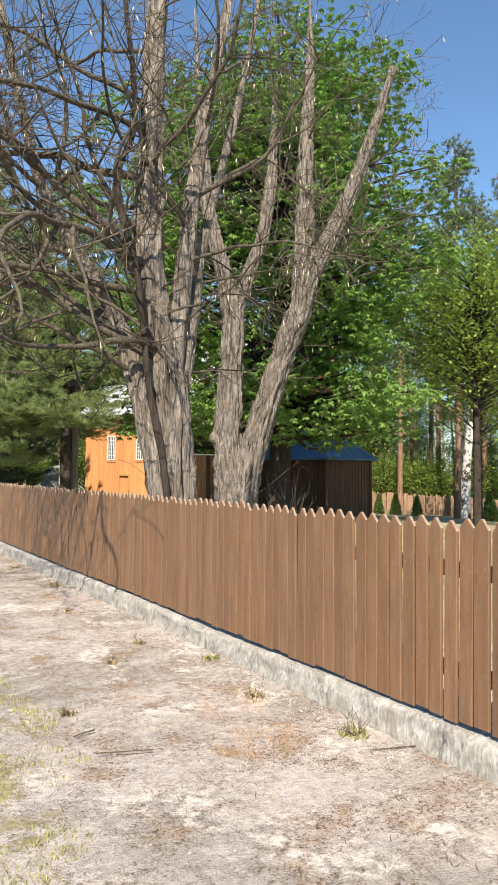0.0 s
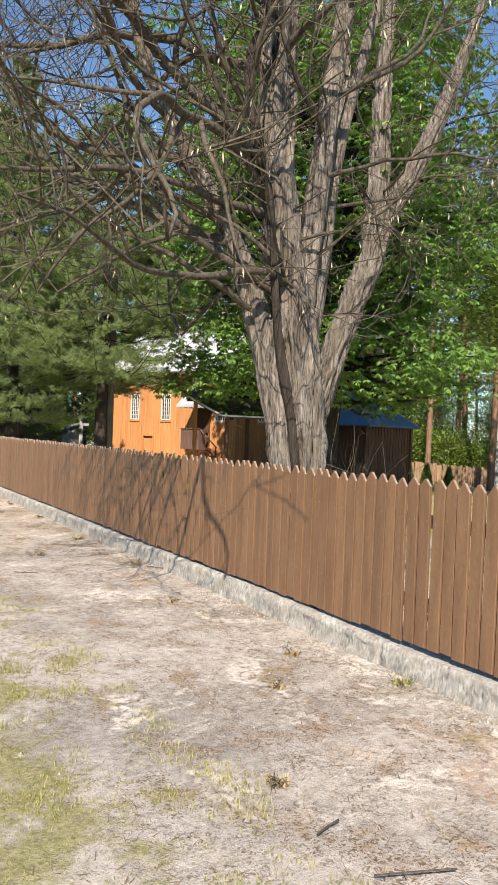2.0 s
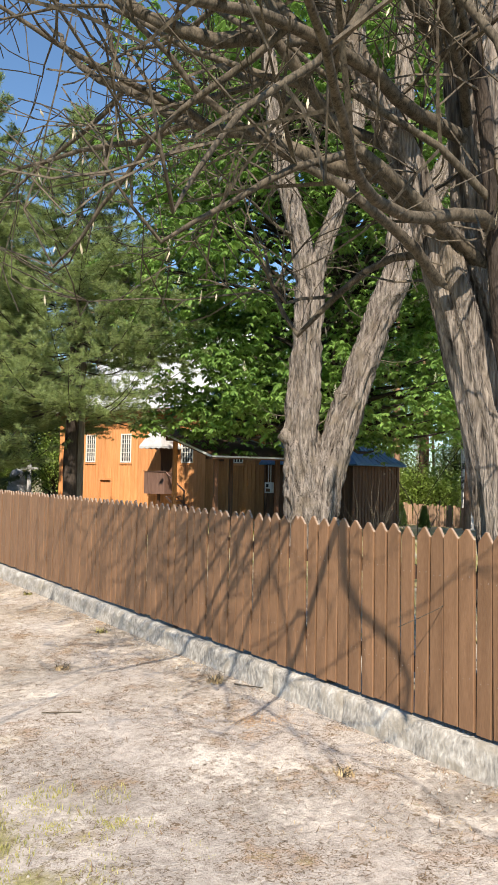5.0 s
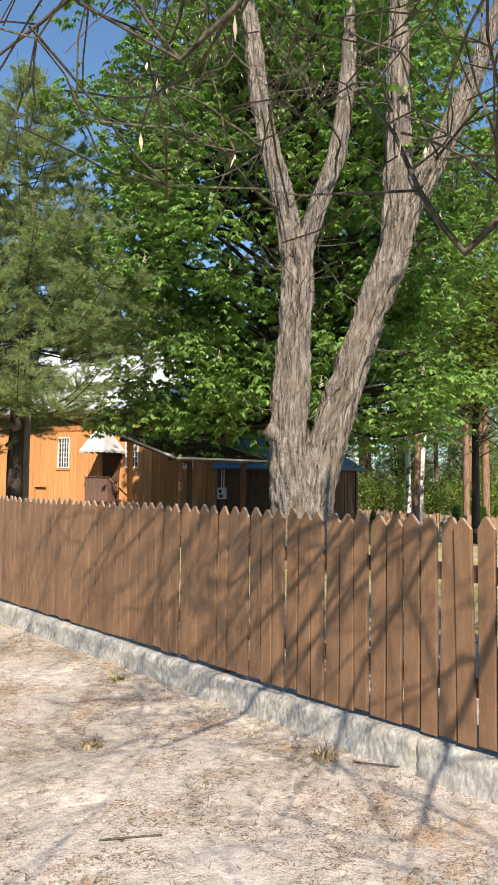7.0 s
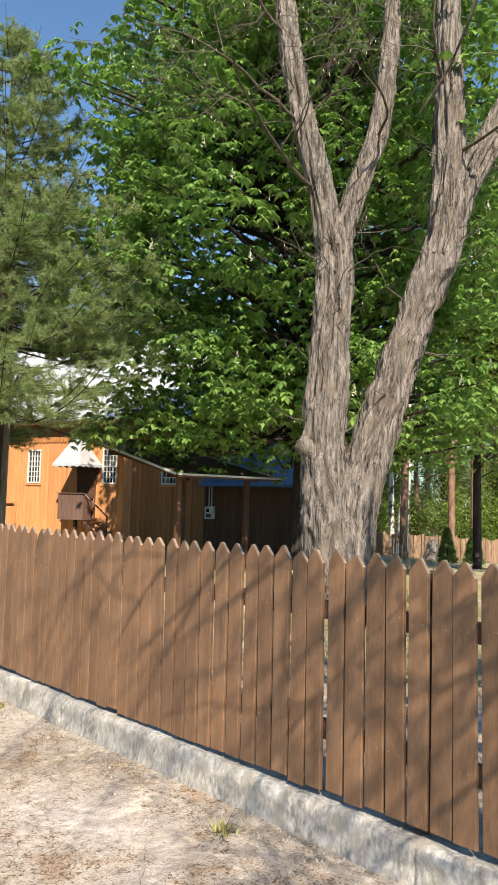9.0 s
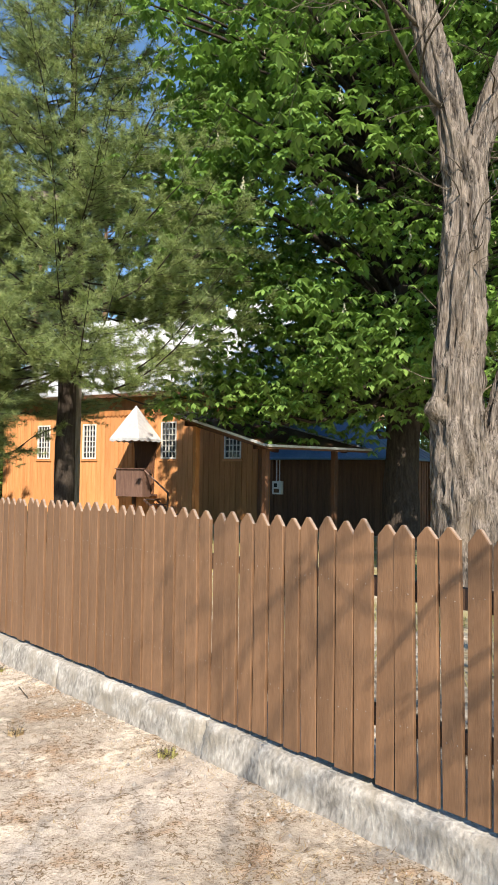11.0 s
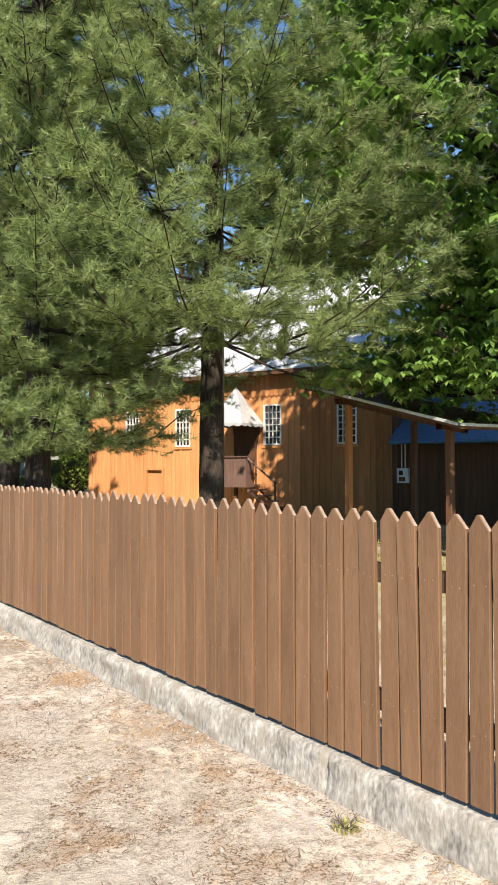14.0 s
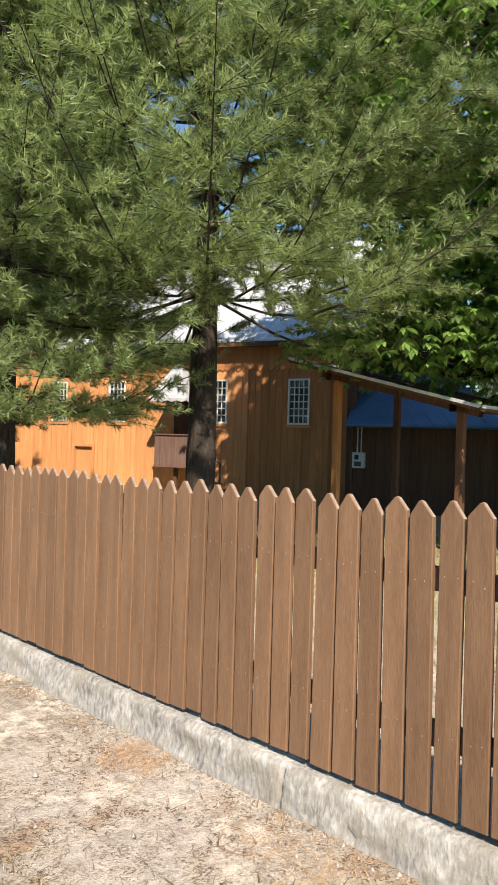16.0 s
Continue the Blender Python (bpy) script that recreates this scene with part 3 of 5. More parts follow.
def make_annex():
    """The low sacristy at the church's end, many-sided, under a blue roof."""
    a = thing("sacristy", 17.95, 24.85)
    tagged(a, "low dark brown board annex with a blue sheet-metal roof", "building")
    corners = [(0.0, 0.0), (1.38, -4.13), (4.31, -3.82), (6.4, -0.5), (6.2, 3.0)]
    eave = 2.42
    for (x0, y0), (x1, y1) in zip(corners, corners[1:]):
        length, ang = math.hypot(x1 - x0, y1 - y0), math.degrees(math.atan2(y1 - y0, x1 - x0))
        w = part("wall", box_bm([(0.02, length - 0.02, 0.05, 0.2, -0.8, eave)]), BROWN, a, m=pose(x0, y0, 0, 0, 0, ang))
        if ang < 30:
            board_row(w, 0, length, -0.8, eave, [], BROWN, width=0.2)
        part("corner_post", box_bm([(-0.06, 0.06, -0.06, 0.06, -0.8, eave)]), BROWN, a, m=pose(x0, y0, 0))
    peak = Vector((3.6, 0.4, 4.9))
    for k, ((x0, y0), (x1, y1)) in enumerate(zip(corners, corners[1:])):
        bm = bmesh.new()

        def out(x, y):
            d = Vector((x - peak.x, y - peak.y, 0)).normalized() * 0.42
            return Vector((x + d.x, y + d.y, eave - 0.05))

        p0, p1 = out(x0, y0), out(x1, y1)
        q0, q1 = peak + Vector((0, 1.6, 0)) if k == 0 else peak, peak
        top = [bm.verts.new(v) for v in ((p0, p1, q1, q0) if k == 0 else (p0, p1, q1))]
        low = [bm.verts.new(v.co - Vector((0, 0, 0.06))) for v in top]
        n = len(top)
        bm.faces.new(top)
        bm.faces.new(low[::-1])
        for i in range(n):
            bm.faces.new((low[i], low[(i + 1) % n], top[(i + 1) % n], top[i]))
        bmesh.ops.recalc_face_normals(bm, faces=bm.faces[:])
        plane = part("roof", bm, BLUE, a, "blue sheet-metal roof plane")
        for j in range(1, 9):
            f = j / 9
            v, fc = tubes([[(p0.lerp(p1, f) + Vector((0, 0, 0.012)), 0.012), (q0.lerp(q1, f) + Vector((0, 0, 0.012)), 0.012)]], 4)
            if k < 2:
                put("roof_seam", mesh_of("roof_seam", v, fc, BLUE), plane)
        v, fc = tubes([[(p0 - Vector((0, 0, 0.06)), 0.05), (p1 - Vector((0, 0, 0.06)), 0.05)]], 8)
        put("gutter", mesh_of("gutter", v, fc, BLUE, True), a)


make_annex()


def make_meter():
    m = thing("electricity_meter", 17.98, 24.58, 0, -71.5)
    tagged(m, "grey electricity meter box with white conduits on a dark board wall", "meter box")
    part("casing", box_bm([(-0.19, 0.19, -0.16, 0.02, 1.02, 1.5)], 0.012), METALBOX, m)
    part("dial_window", box_bm([(-0.11, 0.02, -0.168, -0.161, 1.28, 1.42)]), GLASS, m)
    part("fuse_panel", box_bm([(-0.11, 0.1, -0.168, -0.161, 1.08, 1.22)]), BROWN, m)
    for x in (-0.06, 0.06):
        v, f = tubes([[((x, -0.05, 1.5), 0.022), ((x, -0.05, 2.4), 0.022)]], 8)
        put("conduit", mesh_of("conduit", v, f, METALBOX, True), m)


make_meter()


def make_shelter():
    """The open lean-to roof on posts in front of the annex."""
    s = thing("shelter", 11.45, 18.3)
    tagged(s, "open lean-to shelter with brown posts and a sloping sheet roof", "shelter")
    posts = [(-1.22, 1.15, 2.9), (-1.22, -1.32, 2.3), (1.18, 1.45, 2.95), (1.25, -1.1, 2.36)]
    for x, y, h in posts:
        part("post", box_bm([(-0.06, 0.06, -0.06, 0.06, -0.1, h)], 0.006), STAINED_SHADED if (x < -1 and y > 0) else BROWN, s, m=pose(x, y, 0))
    for (x0, y0, h0), (x1, y1, h1) in ((posts[0], posts[1]), (posts[2], posts[3]), (posts[0], posts[2]), (posts[1], posts[3])):
        a, b = Vector((x0, y0, h0)), Vector((x1, y1, h1))
        d = (b - a).normalized() * 0.35
        v, f = tubes([[(a - d, 0.085), (b + d, 0.085)]], 4)
        put("beam", mesh_of("beam", v, f, BROWN), s)
    bm = bmesh.new()
    c = [(-1.6, 2.05, 3.2), (1.65, 2.3, 3.22), (1.8, -1.8, 2.24), (-1.75, -1.9, 2.22)]
    top = [bm.verts.new((x, y, z + 0.06)) for x, y, z in c]
    low = [bm.verts.new((x, y, z)) for x, y, z in c]
    bm.faces.new(top[::-1])
    bm.faces.new(low)
    for k in range(4):
        bm.faces.new((low[k], top[k], top[(k + 1) % 4], low[(k + 1) % 4]))
    bmesh.ops.recalc_face_normals(bm, faces=bm.faces[:])
    part("roof", bm, BROWN, s, "dark board roof deck")
    for k in range(4):
        a, b = Vector(c[k]), Vector(c[(k + 1) % 4])
        v, f = tubes([[(a + Vector((0, 0, 0.07)), 0.035), (b + Vector((0, 0, 0.07)), 0.035)]], 4)
        put("roof_flashing", mesh_of("roof_flashing", v, f, ROOF), s, label="pale metal flashing strip")


make_shelter()


def make_cross():
    """The tall mission cross behind the pine."""
    c = thing("tall_cross", 6.97, 19.47, 0, -41)
    tagged(c, "tall weathered wooden mission cross", "cross")
    v, f = tubes([[((0, 0, -0.2), 0.14), ((0, 0, 4), 0.135), ((0, 0, 9.5), 0.12)]], 8)
    put("upright", mesh_of("upright", v, f, GREYWOOD), c)
    part("crossbeam", box_bm([(-1.35, 1.35, -0.1, 0.1, 7.5, 7.72)], 0.015), GREYWOOD, c)


make_cross()


def gravestones():
    m = thing("grave_monument", 12.55, 42.9)
    tagged(m, "pale grey stone grave monument", "gravestone")
    part("base", box_bm([(-0.9, 0.9, -0.5, 0.5, -0.4, 0.5)], 0.03), STONE, m)
    bm = bmesh.new()
    prof = [(0.62, 0.5), (0.58, 0.9), (0.5, 1.05), (0.55, 1.1), (0.42, 1.6), (0.28, 1.85), (0.0, 1.95)]
    ring = [[bm.verts.new((r * math.cos(a * math.pi / 6), r * math.sin(a * math.pi / 6), z)) for a in range(12)] for r, z in prof[:-1]]
    tip = bm.verts.new((0, 0, prof[-1][1]))
    for a, b in zip(ring, ring[1:]):
        for k in range(12):
            bm.faces.new((a[k], a[(k + 1) % 12], b[(k + 1) % 12], b[k]))
    for k in range(12):
        bm.faces.new((ring[-1][k], ring[-1][(k + 1) % 12], tip))
    part("urn", bm, STONE, m, smooth=True)
    c = thing("grave_cross", 12.73, 41.2, 0, -25)
    tagged(c, "grey stone grave cross", "gravestone")
    part("upright", box_bm([(-0.12, 0.12, -0.1, 0.1, 0, 2.45)], 0.02), STONE, c)
    part("arms", box_bm([(-0.5, 0.5, -0.09, 0.09, 1.85, 2.03)], 0.02), STONE, c)
    part("plinth", box_bm([(-0.45, 0.45, -0.35, 0.35, -0.3, 0.35)], 0.03), STONE, c)


gravestones()

# ---- trees ----


def smooth_path(ctrl, step=0.12):
    """A smooth line through (point, radius) pairs."""
    pts = [np.array((*p, r), float) for p, r in ctrl]
    pts = [2 * pts[0] - pts[1], *pts, 2 * pts[-1] - pts[-2]]
    out = []
    for i in range(1, len(pts) - 2):
        a, b, c, d = pts[i - 1:i + 3]
        n = max(2, int(np.linalg.norm(c[:3] - b[:3]) / step))
        for k in range(n):
            t = k / n
            out.append(0.5 * (2 * b + (c - a) * t + (2 * a - 5 * b + 4 * c - d) * t * t + (3 * b - a - 3 * c + d) * t ** 3))
    out.append(pts[-2])
    return [(Vector(q[:3]), max(0.004, q[3])) for q in out]


def barky(path, sides=40, depth=0.12, seed=0, flare=0.0):
    """A trunk with deep furrowed ridges running along it."""
    verts, faces = [], []
    u = None
    pts = [p for p, r in path]
    run = 0.0
    for i, (p, r) in enumerate(path):
        d = (pts[min(i + 1, len(pts) - 1)] - pts[max(i - 1, 0)]).normalized()
        if u is None:
            u = Vector((1, 0, 0))
        u = (u - d * u.dot(d)).normalized()
        w = d.cross(u)
        if i:
            run += (p - pts[i - 1]).length
        for k in range(sides):
            a = 2 * math.pi * k / sides
            q = Vector((math.cos(a) * r * 9, math.sin(a) * r * 9, run * 1.3 + seed * 7.7))
            twist = noise.noise(Vector((q.x * 0.3, q.y * 0.3, run * 0.9 + seed))) * 0.9
            q2 = Vector((math.cos(a + twist * 0.25) * r * 11, math.sin(a + twist * 0.25) * r * 11, run * 0.9 + seed * 3.1))
            ridge = 1 - 2.2 * abs(noise.noise(q2))
            fine = noise.noise(q2 * 2.7)
            broad = noise.noise(Vector((math.cos(a) * 1.6, math.sin(a) * 1.6, run * 0.5 + seed * 5)))
            base = 1 + flare * max(0, 1 - run / 1.0) ** 2 * (1 + 0.6 * math.sin(a * 5 + seed))
            rr = r * base * (1 + 0.12 * broad) + min(r, 0.3) * depth * (ridge - 0.4 + 0.35 * fine)
            verts.append(p + (u * math.cos(a) + w * math.sin(a)) * rr)
        if i:
            o = (i - 1) * sides
            for k in range(sides):
                faces.append((o + k, o + (k + 1) % sides, o + sides + (k + 1) % sides, o + sides + k))
    return verts, faces


def grow(rnd, start, direction, length, radius, level, out, tips, droop=0.0, wiggle=0.25, kids=5, min_r=0.004, child=0.6, floor=-9.0):
    """A bare crooked branch and its twigs, as paths into out."""
    n = max(3, int(length / 0.22))
    p, d = Vector(start), Vector(direction).normalized()
    path = [(p.copy(), radius)]
    for k in range(n):
        d = (d + Vector((rnd.gauss(0, wiggle), rnd.gauss(0, wiggle), rnd.gauss(0, wiggle) - droop)) * 0.55).normalized()
        if p.z < floor:
            d.z = abs(d.z) + 0.12
            d.normalize()
        p = p + d * (length / n)
        path.append((p.copy(), max(min_r, radius * (1 - 0.8 * (k + 1) / n))))
    out.append(path)
    if level == 0:
        tips.append((p.copy(), d.copy()))
        return
    for k in range(kids):
        i = rnd.randrange(max(1, int(n * 0.2)), n + 1)
        q, r = path[i]
        dd = (path[min(i, n)][0] - path[i - 1][0]).normalized()
        side = dd.orthogonal().normalized()
        side = Matrix.Rotation(rnd.uniform(0, 6.28), 3, dd) @ side
        nd = dd * rnd.uniform(0.3, 0.8) + side * rnd.uniform(0.6, 1.0)
        grow(rnd, q, nd, length * rnd.uniform(0.35, 0.6), max(min_r, r * child), level - 1, out, tips, droop, wiggle, kids, min_r, child, floor)


def stems_of(base, right, stems):
    """Stem lines given as (offset to the right, offset away, height, radius)."""
    r = Vector((right[0], right[1], 0)).normalized()
    back = Vector((-r.y, r.x, 0))
    return [smooth_path([(Vector(base) * 0 + r * u + back * v + Vector((0, 0, z)), rad) for u, v, z, rad in st], 0.07) for st in stems]


def seed_pods(rnd, paths, count):
    verts, faces = [], []
    for _ in range(count):
        p, r = rnd.choice(rnd.choice(paths))
        length, w = rnd.uniform(0.05, 0.1), 0.0075
        a = rnd.uniform(0, 6.28)
        c, s = math.cos(a) * w, math.sin(a) * w
        o = len(verts)
        sway = Vector((rnd.uniform(-0.03, 0.03), rnd.uniform(-0.03, 0.03), 0))
        q = p - Vector((0, 0, 0.02))
        verts += [q, q + Vector((c, s, -length * 0.5)) + sway * 0.5, q + Vector((0, 0, -length)) + sway, q + Vector((-c, -s, -length * 0.5)) + sway * 0.5]
        faces.append((o, o + 1, o + 2, o + 3))
    return verts, faces


def locust(name, label, base, right, stems, limbs, seed, twig_level=2, pods=400, flare=0.15, kids=5, low_limbs=(), dark_stems=()):
    """A bare old locust: furrowed stems, crooked limbs, many twigs, hanging pods."""
    rnd = random.Random(seed)
    t = thing(name, *base)
    tagged(t, label, "tree")
    lines = stems_of((0, 0, 0), right, stems)
    for k, line in enumerate(lines):
        v, f = barky(line, 64 if line[0][1] > 0.14 else 24, 0.46, seed + k, flare if line[0][0].z < 0.5 else 0)
        put("trunk" if k == 0 else "stem", mesh_of("trunk", v, f, DARKBARK if k in dark_stems else BARK, True), t)
    r = Vector((right[0], right[1], 0)).normalized()
    back = Vector((-r.y, r.x, 0))
    thick, thin, tips = [], [], []
    for k, z, (du, dv, dz), length, rad in limbs:
        line = lines[k]
        p = min(line, key=lambda q: abs(q[0].z - z))[0]
        grow(rnd, p, r * du + back * dv + Vector((0, 0, dz)), length, rad * 0.75, twig_level, thick, tips, -0.045, 0.24, kids, 0.0042, 0.6, 2.8)
    for k, z, (du, dv, dz), length, rad in low_limbs:
        p = min(lines[k], key=lambda q: abs(q[0].z - z))[0]
        grow(rnd, p, r * du + back * dv + Vector((0, 0, dz)), length, rad, 2, thick, tips, 0.0, 0.26, kids, 0.006, 0.7, 2.95)
    for line in lines:
        for p, rr in line[::4]:
            if p.z > 2.8 and rnd.random() < 0.55:
                a = rnd.uniform(0, 6.28)
                grow(rnd, p, (math.cos(a), math.sin(a), rnd.uniform(-0.1, 0.5)), rnd.uniform(0.6, 1.8), min(rr * 0.3, 0.018), 1, thick, tips, 0.0, 0.3, 4, 0.003)
    big = [q for q in thick if q[0][1] > 0.02]
    small = [q for q in thick if q[0][1] <= 0.02]
    v, f = tubes(big, 8)
    put("branchwork", mesh_of("limbs", v, f, TWIG, True), t)
    v, f = tubes(small, 3)
    tagged(put("twig_work", mesh_of("twigs", v, f, TWIG), t), kind="stuff")
    if pods:
        v, f = seed_pods(rnd, small, pods)
        tagged(put("seed_pod", mesh_of("seed_pods", v, f, SEEDPOD), t, label="pale dry hanging seed pods"), kind="stuff")
    return t


# the near locust beside the fence: (to the right, away, height, radius)
near_stems = [
    [(0.04, 0, -0.2, 0.26), (0.02, 0, 1.0, 0.23), (-0.08, 0, 2.6, 0.195), (-0.28, 0, 3.7, 0.17), (-0.36, 0, 5.0, 0.15), (-0.36, 0.1, 6.2, 0.13), (-0.3, 0.2, 8.5, 0.1), (-0.2, 0.2, 11.5, 0.04)],
    [(-0.04, -0.05, 0.7, 0.15), (-0.22, -0.08, 1.9, 0.15), (-0.45, -0.1, 2.7, 0.12), (-0.72, -0.1, 3.55, 0.095), (-1.0, -0.2, 4.05, 0.08), (-1.44, -0.3, 4.8, 0.075), (-1.8, -0.3, 5.7, 0.06), (-2.3, -0.4, 8.0, 0.03)],
    [(-0.1, 0.05, 2.4, 0.12), (0.03, 0.1, 3.8, 0.11), (0.12, 0.1, 4.8, 0.1), (0.24, 0.2, 5.8, 0.085), (0.6, 0.4, 8.0, 0.055), (0.8, 0.6, 10.5, 0.02)],
    [(0.03, -0.3, 0.4, 0.034), (-0.03, -0.28, 1.1, 0.036), (-0.13, -0.27, 1.9, 0.04), (-0.31, -0.34, 2.8, 0.042), (-0.41, -0.4, 3.9, 0.042), (-0.68, -0.5, 5.2, 0.042), (-0.48, -0.5, 6.0, 0.036), (-0.6, -0.7, 7.5, 0.02)],
    [(0.0, 0.1, 2.4, 0.09), (0.16, 0.3, 3.6, 0.08), (0.34, 0.45, 5.0, 0.065), (0.8, 0.7, 7.0, 0.045), (1.2, 0.9, 9.5, 0.02)],
]
near_limbs = [
    (1, 2.9, (-0.9, -0.7, 0.5), 3.2, 0.05), (0, 4.0, (-0.7, -1.0, 0.5), 3.4, 0.05), (2, 4.8, (-0.2, -1.0, 0.6), 3.2, 0.045), (1, 3.8, (-1.0, 0.5, 0.3), 3.6, 0.05), (3, 3.4, (-0.9, -0.3, 0.4), 2.8, 0.035),
    (0, 5.0, (-1.0, 0.3, 0.4), 3.6, 0.05), (2, 6.2, (0.7, -0.7, 0.5), 3.0, 0.04),
    (1, 3.4, (-1.0, -0.4, 0.35), 3.6, 0.06), (1, 4.2, (-1.0, 0.2, 0.5), 3.4, 0.05), (1, 5.2, (-0.9, -0.6, 0.5), 3.4, 0.045),
    (3, 4.3, (-0.9, -0.9, 0.5), 3.0, 0.035), (0, 4.6, (-0.9, -0.5, 0.5), 3.6, 0.055), (0, 5.6, (0.5, -0.9, 0.6), 3.4, 0.05),
    (0, 6.4, (-0.9, -0.6, 0.5), 4.0, 0.05), (2, 5.2, (0.9, -0.4, 0.45), 3.2, 0.045), (2, 4.4, (1.0, -0.3, 0.25), 2.6, 0.035),
    (4, 4.2, (1.0, 0.2, 0.4), 2.4, 0.03), (4, 5.6, (0.8, 0.5, 0.6), 3.2, 0.04), (0, 7.2, (-0.8, 0.4, 0.7), 3.5, 0.045),
    (0, 8.2, (-0.7, -0.7, 0.5), 3.6, 0.04), (1, 6.4, (-0.9, 0.4, 0.5), 3.0, 0.035), (0, 3.6, (0.9, -0.6, 0.3), 2.2, 0.03),
    (1, 4.8, (-1.0, -0.9, 0.3), 4.2, 0.05), (0, 6.0, (-0.8, -1.0, 0.35), 4.4, 0.055), (3, 5.6, (-0.4, -1.0, 0.6), 3.0, 0.03),
    (0, 9.0, (0.5, -0.8, 0.6), 3.0, 0.035), (2, 7.0, (0.6, 0.5, 0.7), 2.8, 0.035), (0, 3.2, (-0.2, -1.0, 0.5), 2.0, 0.03),
]
# the low limbs that reach out level over the track
track_limbs = [
    (0, 3.1, (-0.86, -0.51, 0.2), 3.6, 0.052), (1, 3.6, (-0.97, -0.1, 0.1), 4.2, 0.062), (0, 3.9, (-0.6, -0.8, 0.15), 3.8, 0.05), (0, 4.5, (-0.86, -0.5, 0.12), 4.8, 0.066),
    (1, 4.4, (-1.0, 0.1, 0.05), 4.0, 0.06), (0, 5.4, (-0.9, -0.45, 0.08), 4.2, 0.062), (0, 3.3, (-0.82, 0.5, 0.16), 3.0, 0.036), (0, 3.2, (-0.3, -0.95, 0.2), 3.6, 0.048),
    (0, 4.3, (-0.45, -0.9, 0.12), 4.4, 0.056),
]
locust("locust_tree", "old bare locust tree with furrowed bark and several stems", (2.8, 1.68), (0.86, -0.51), near_stems, near_limbs, 11, 3, 800, 0.06, 5, track_limbs, (3,))

fork_stems = [
    [(0.05, 0, -0.3, 0.66), (0.0, 0, 0.9, 0.6), (-0.1, 0, 1.7, 0.52), (-0.26, 0, 2.6, 0.4), (-0.25, 0, 3.6, 0.35), (-0.18, 0, 5.15, 0.31), (-0.12, 0, 6.4, 0.3), (-0.3, 0, 7.4, 0.24), (-0.5, 0, 8.3, 0.22), (-0.85, 0, 9.6, 0.2), (-1.1, 0, 11.2, 0.18), (-1.4, 0.3, 14, 0.1), (-1.6, 0.4, 17, 0.03)],
    [(0.15, 0, 0.6, 0.42), (0.38, 0, 2.0, 0.38), (0.94, 0, 3.9, 0.33), (1.5, 0, 5.6, 0.31), (2.0, 0, 7.0, 0.31), (2.1, 0, 9.3, 0.25), (2.1, 0.1, 11.2, 0.22), (2.2, 0.3, 14.5, 0.12), (2.2, 0.4, 17, 0.03)],
    [(-0.15, 0, 6.2, 0.22), (0.1, 0.05, 7.3, 0.19), (0.42, 0.1, 8.3, 0.18), (0.77, 0.2, 9.3, 0.17), (1.0, 0.3, 11.2, 0.15), (1.1, 0.4, 14, 0.06)],
    [(1.95, 0, 6.6, 0.25), (2.35, 0, 7.9, 0.24), (2.95, 0, 9.1, 0.22), (3.8, -0.1, 11.0, 0.18), (4.8, -0.2, 14, 0.08)],
]
fork_limbs = [
    (0, 7.8, (-1.0, -0.6, 0.1), 4.0, 0.06), (0, 9.2, (-0.9, -0.6, 0.2), 3.6, 0.05), (1, 8.6, (0.6, -0.9, 0.4), 3.2, 0.05), (2, 9.0, (0.3, -1.0, 0.4), 3.0, 0.04),
    (3, 9.0, (0.9, -0.4, 0.2), 3.4, 0.05), (1, 10.0, (-0.6, -0.8, 0.4), 3.2, 0.045), (0, 11.0, (-0.9, -0.3, 0.5), 4.0, 0.05), (3, 11.0, (0.9, 0.4, 0.4), 3.5, 0.05),
    (0, 12.5, (-0.7, 0.5, 0.6), 3.5, 0.04), (1, 12.0, (0.5, -0.7, 0.6), 3.5, 0.045), (1, 13.5, (-0.5, -0.5, 0.8), 3.0, 0.04), (2, 11.5, (0.4, 0.6, 0.7), 3.0, 0.04),
]
fork = locust("locust_tree", "old forked locust tree with pale furrowed bark in the churchyard", (9.15, 11.3), (0.73, -0.68), fork_stems, fork_limbs, 23, 3, 500, 0.1, 5)
fork.matrix_world = pose(9.15, 11.3, 0) @ Matrix.Scale(0.92, 4)
# the sawn-off knot on the forked trunk
v, f = tubes([smooth_path([((-0.4, 0.2, 2.75), 0.21), ((-0.62, 0.32, 2.92), 0.19), ((-0.7, 0.37, 2.98), 0.15), ((-0.7, 0.37, 2.98), 0.02)], 0.03)], 14)
put("knot", mesh_of("knot", v, f, BARK, True), fork, label="sawn-off branch knot")


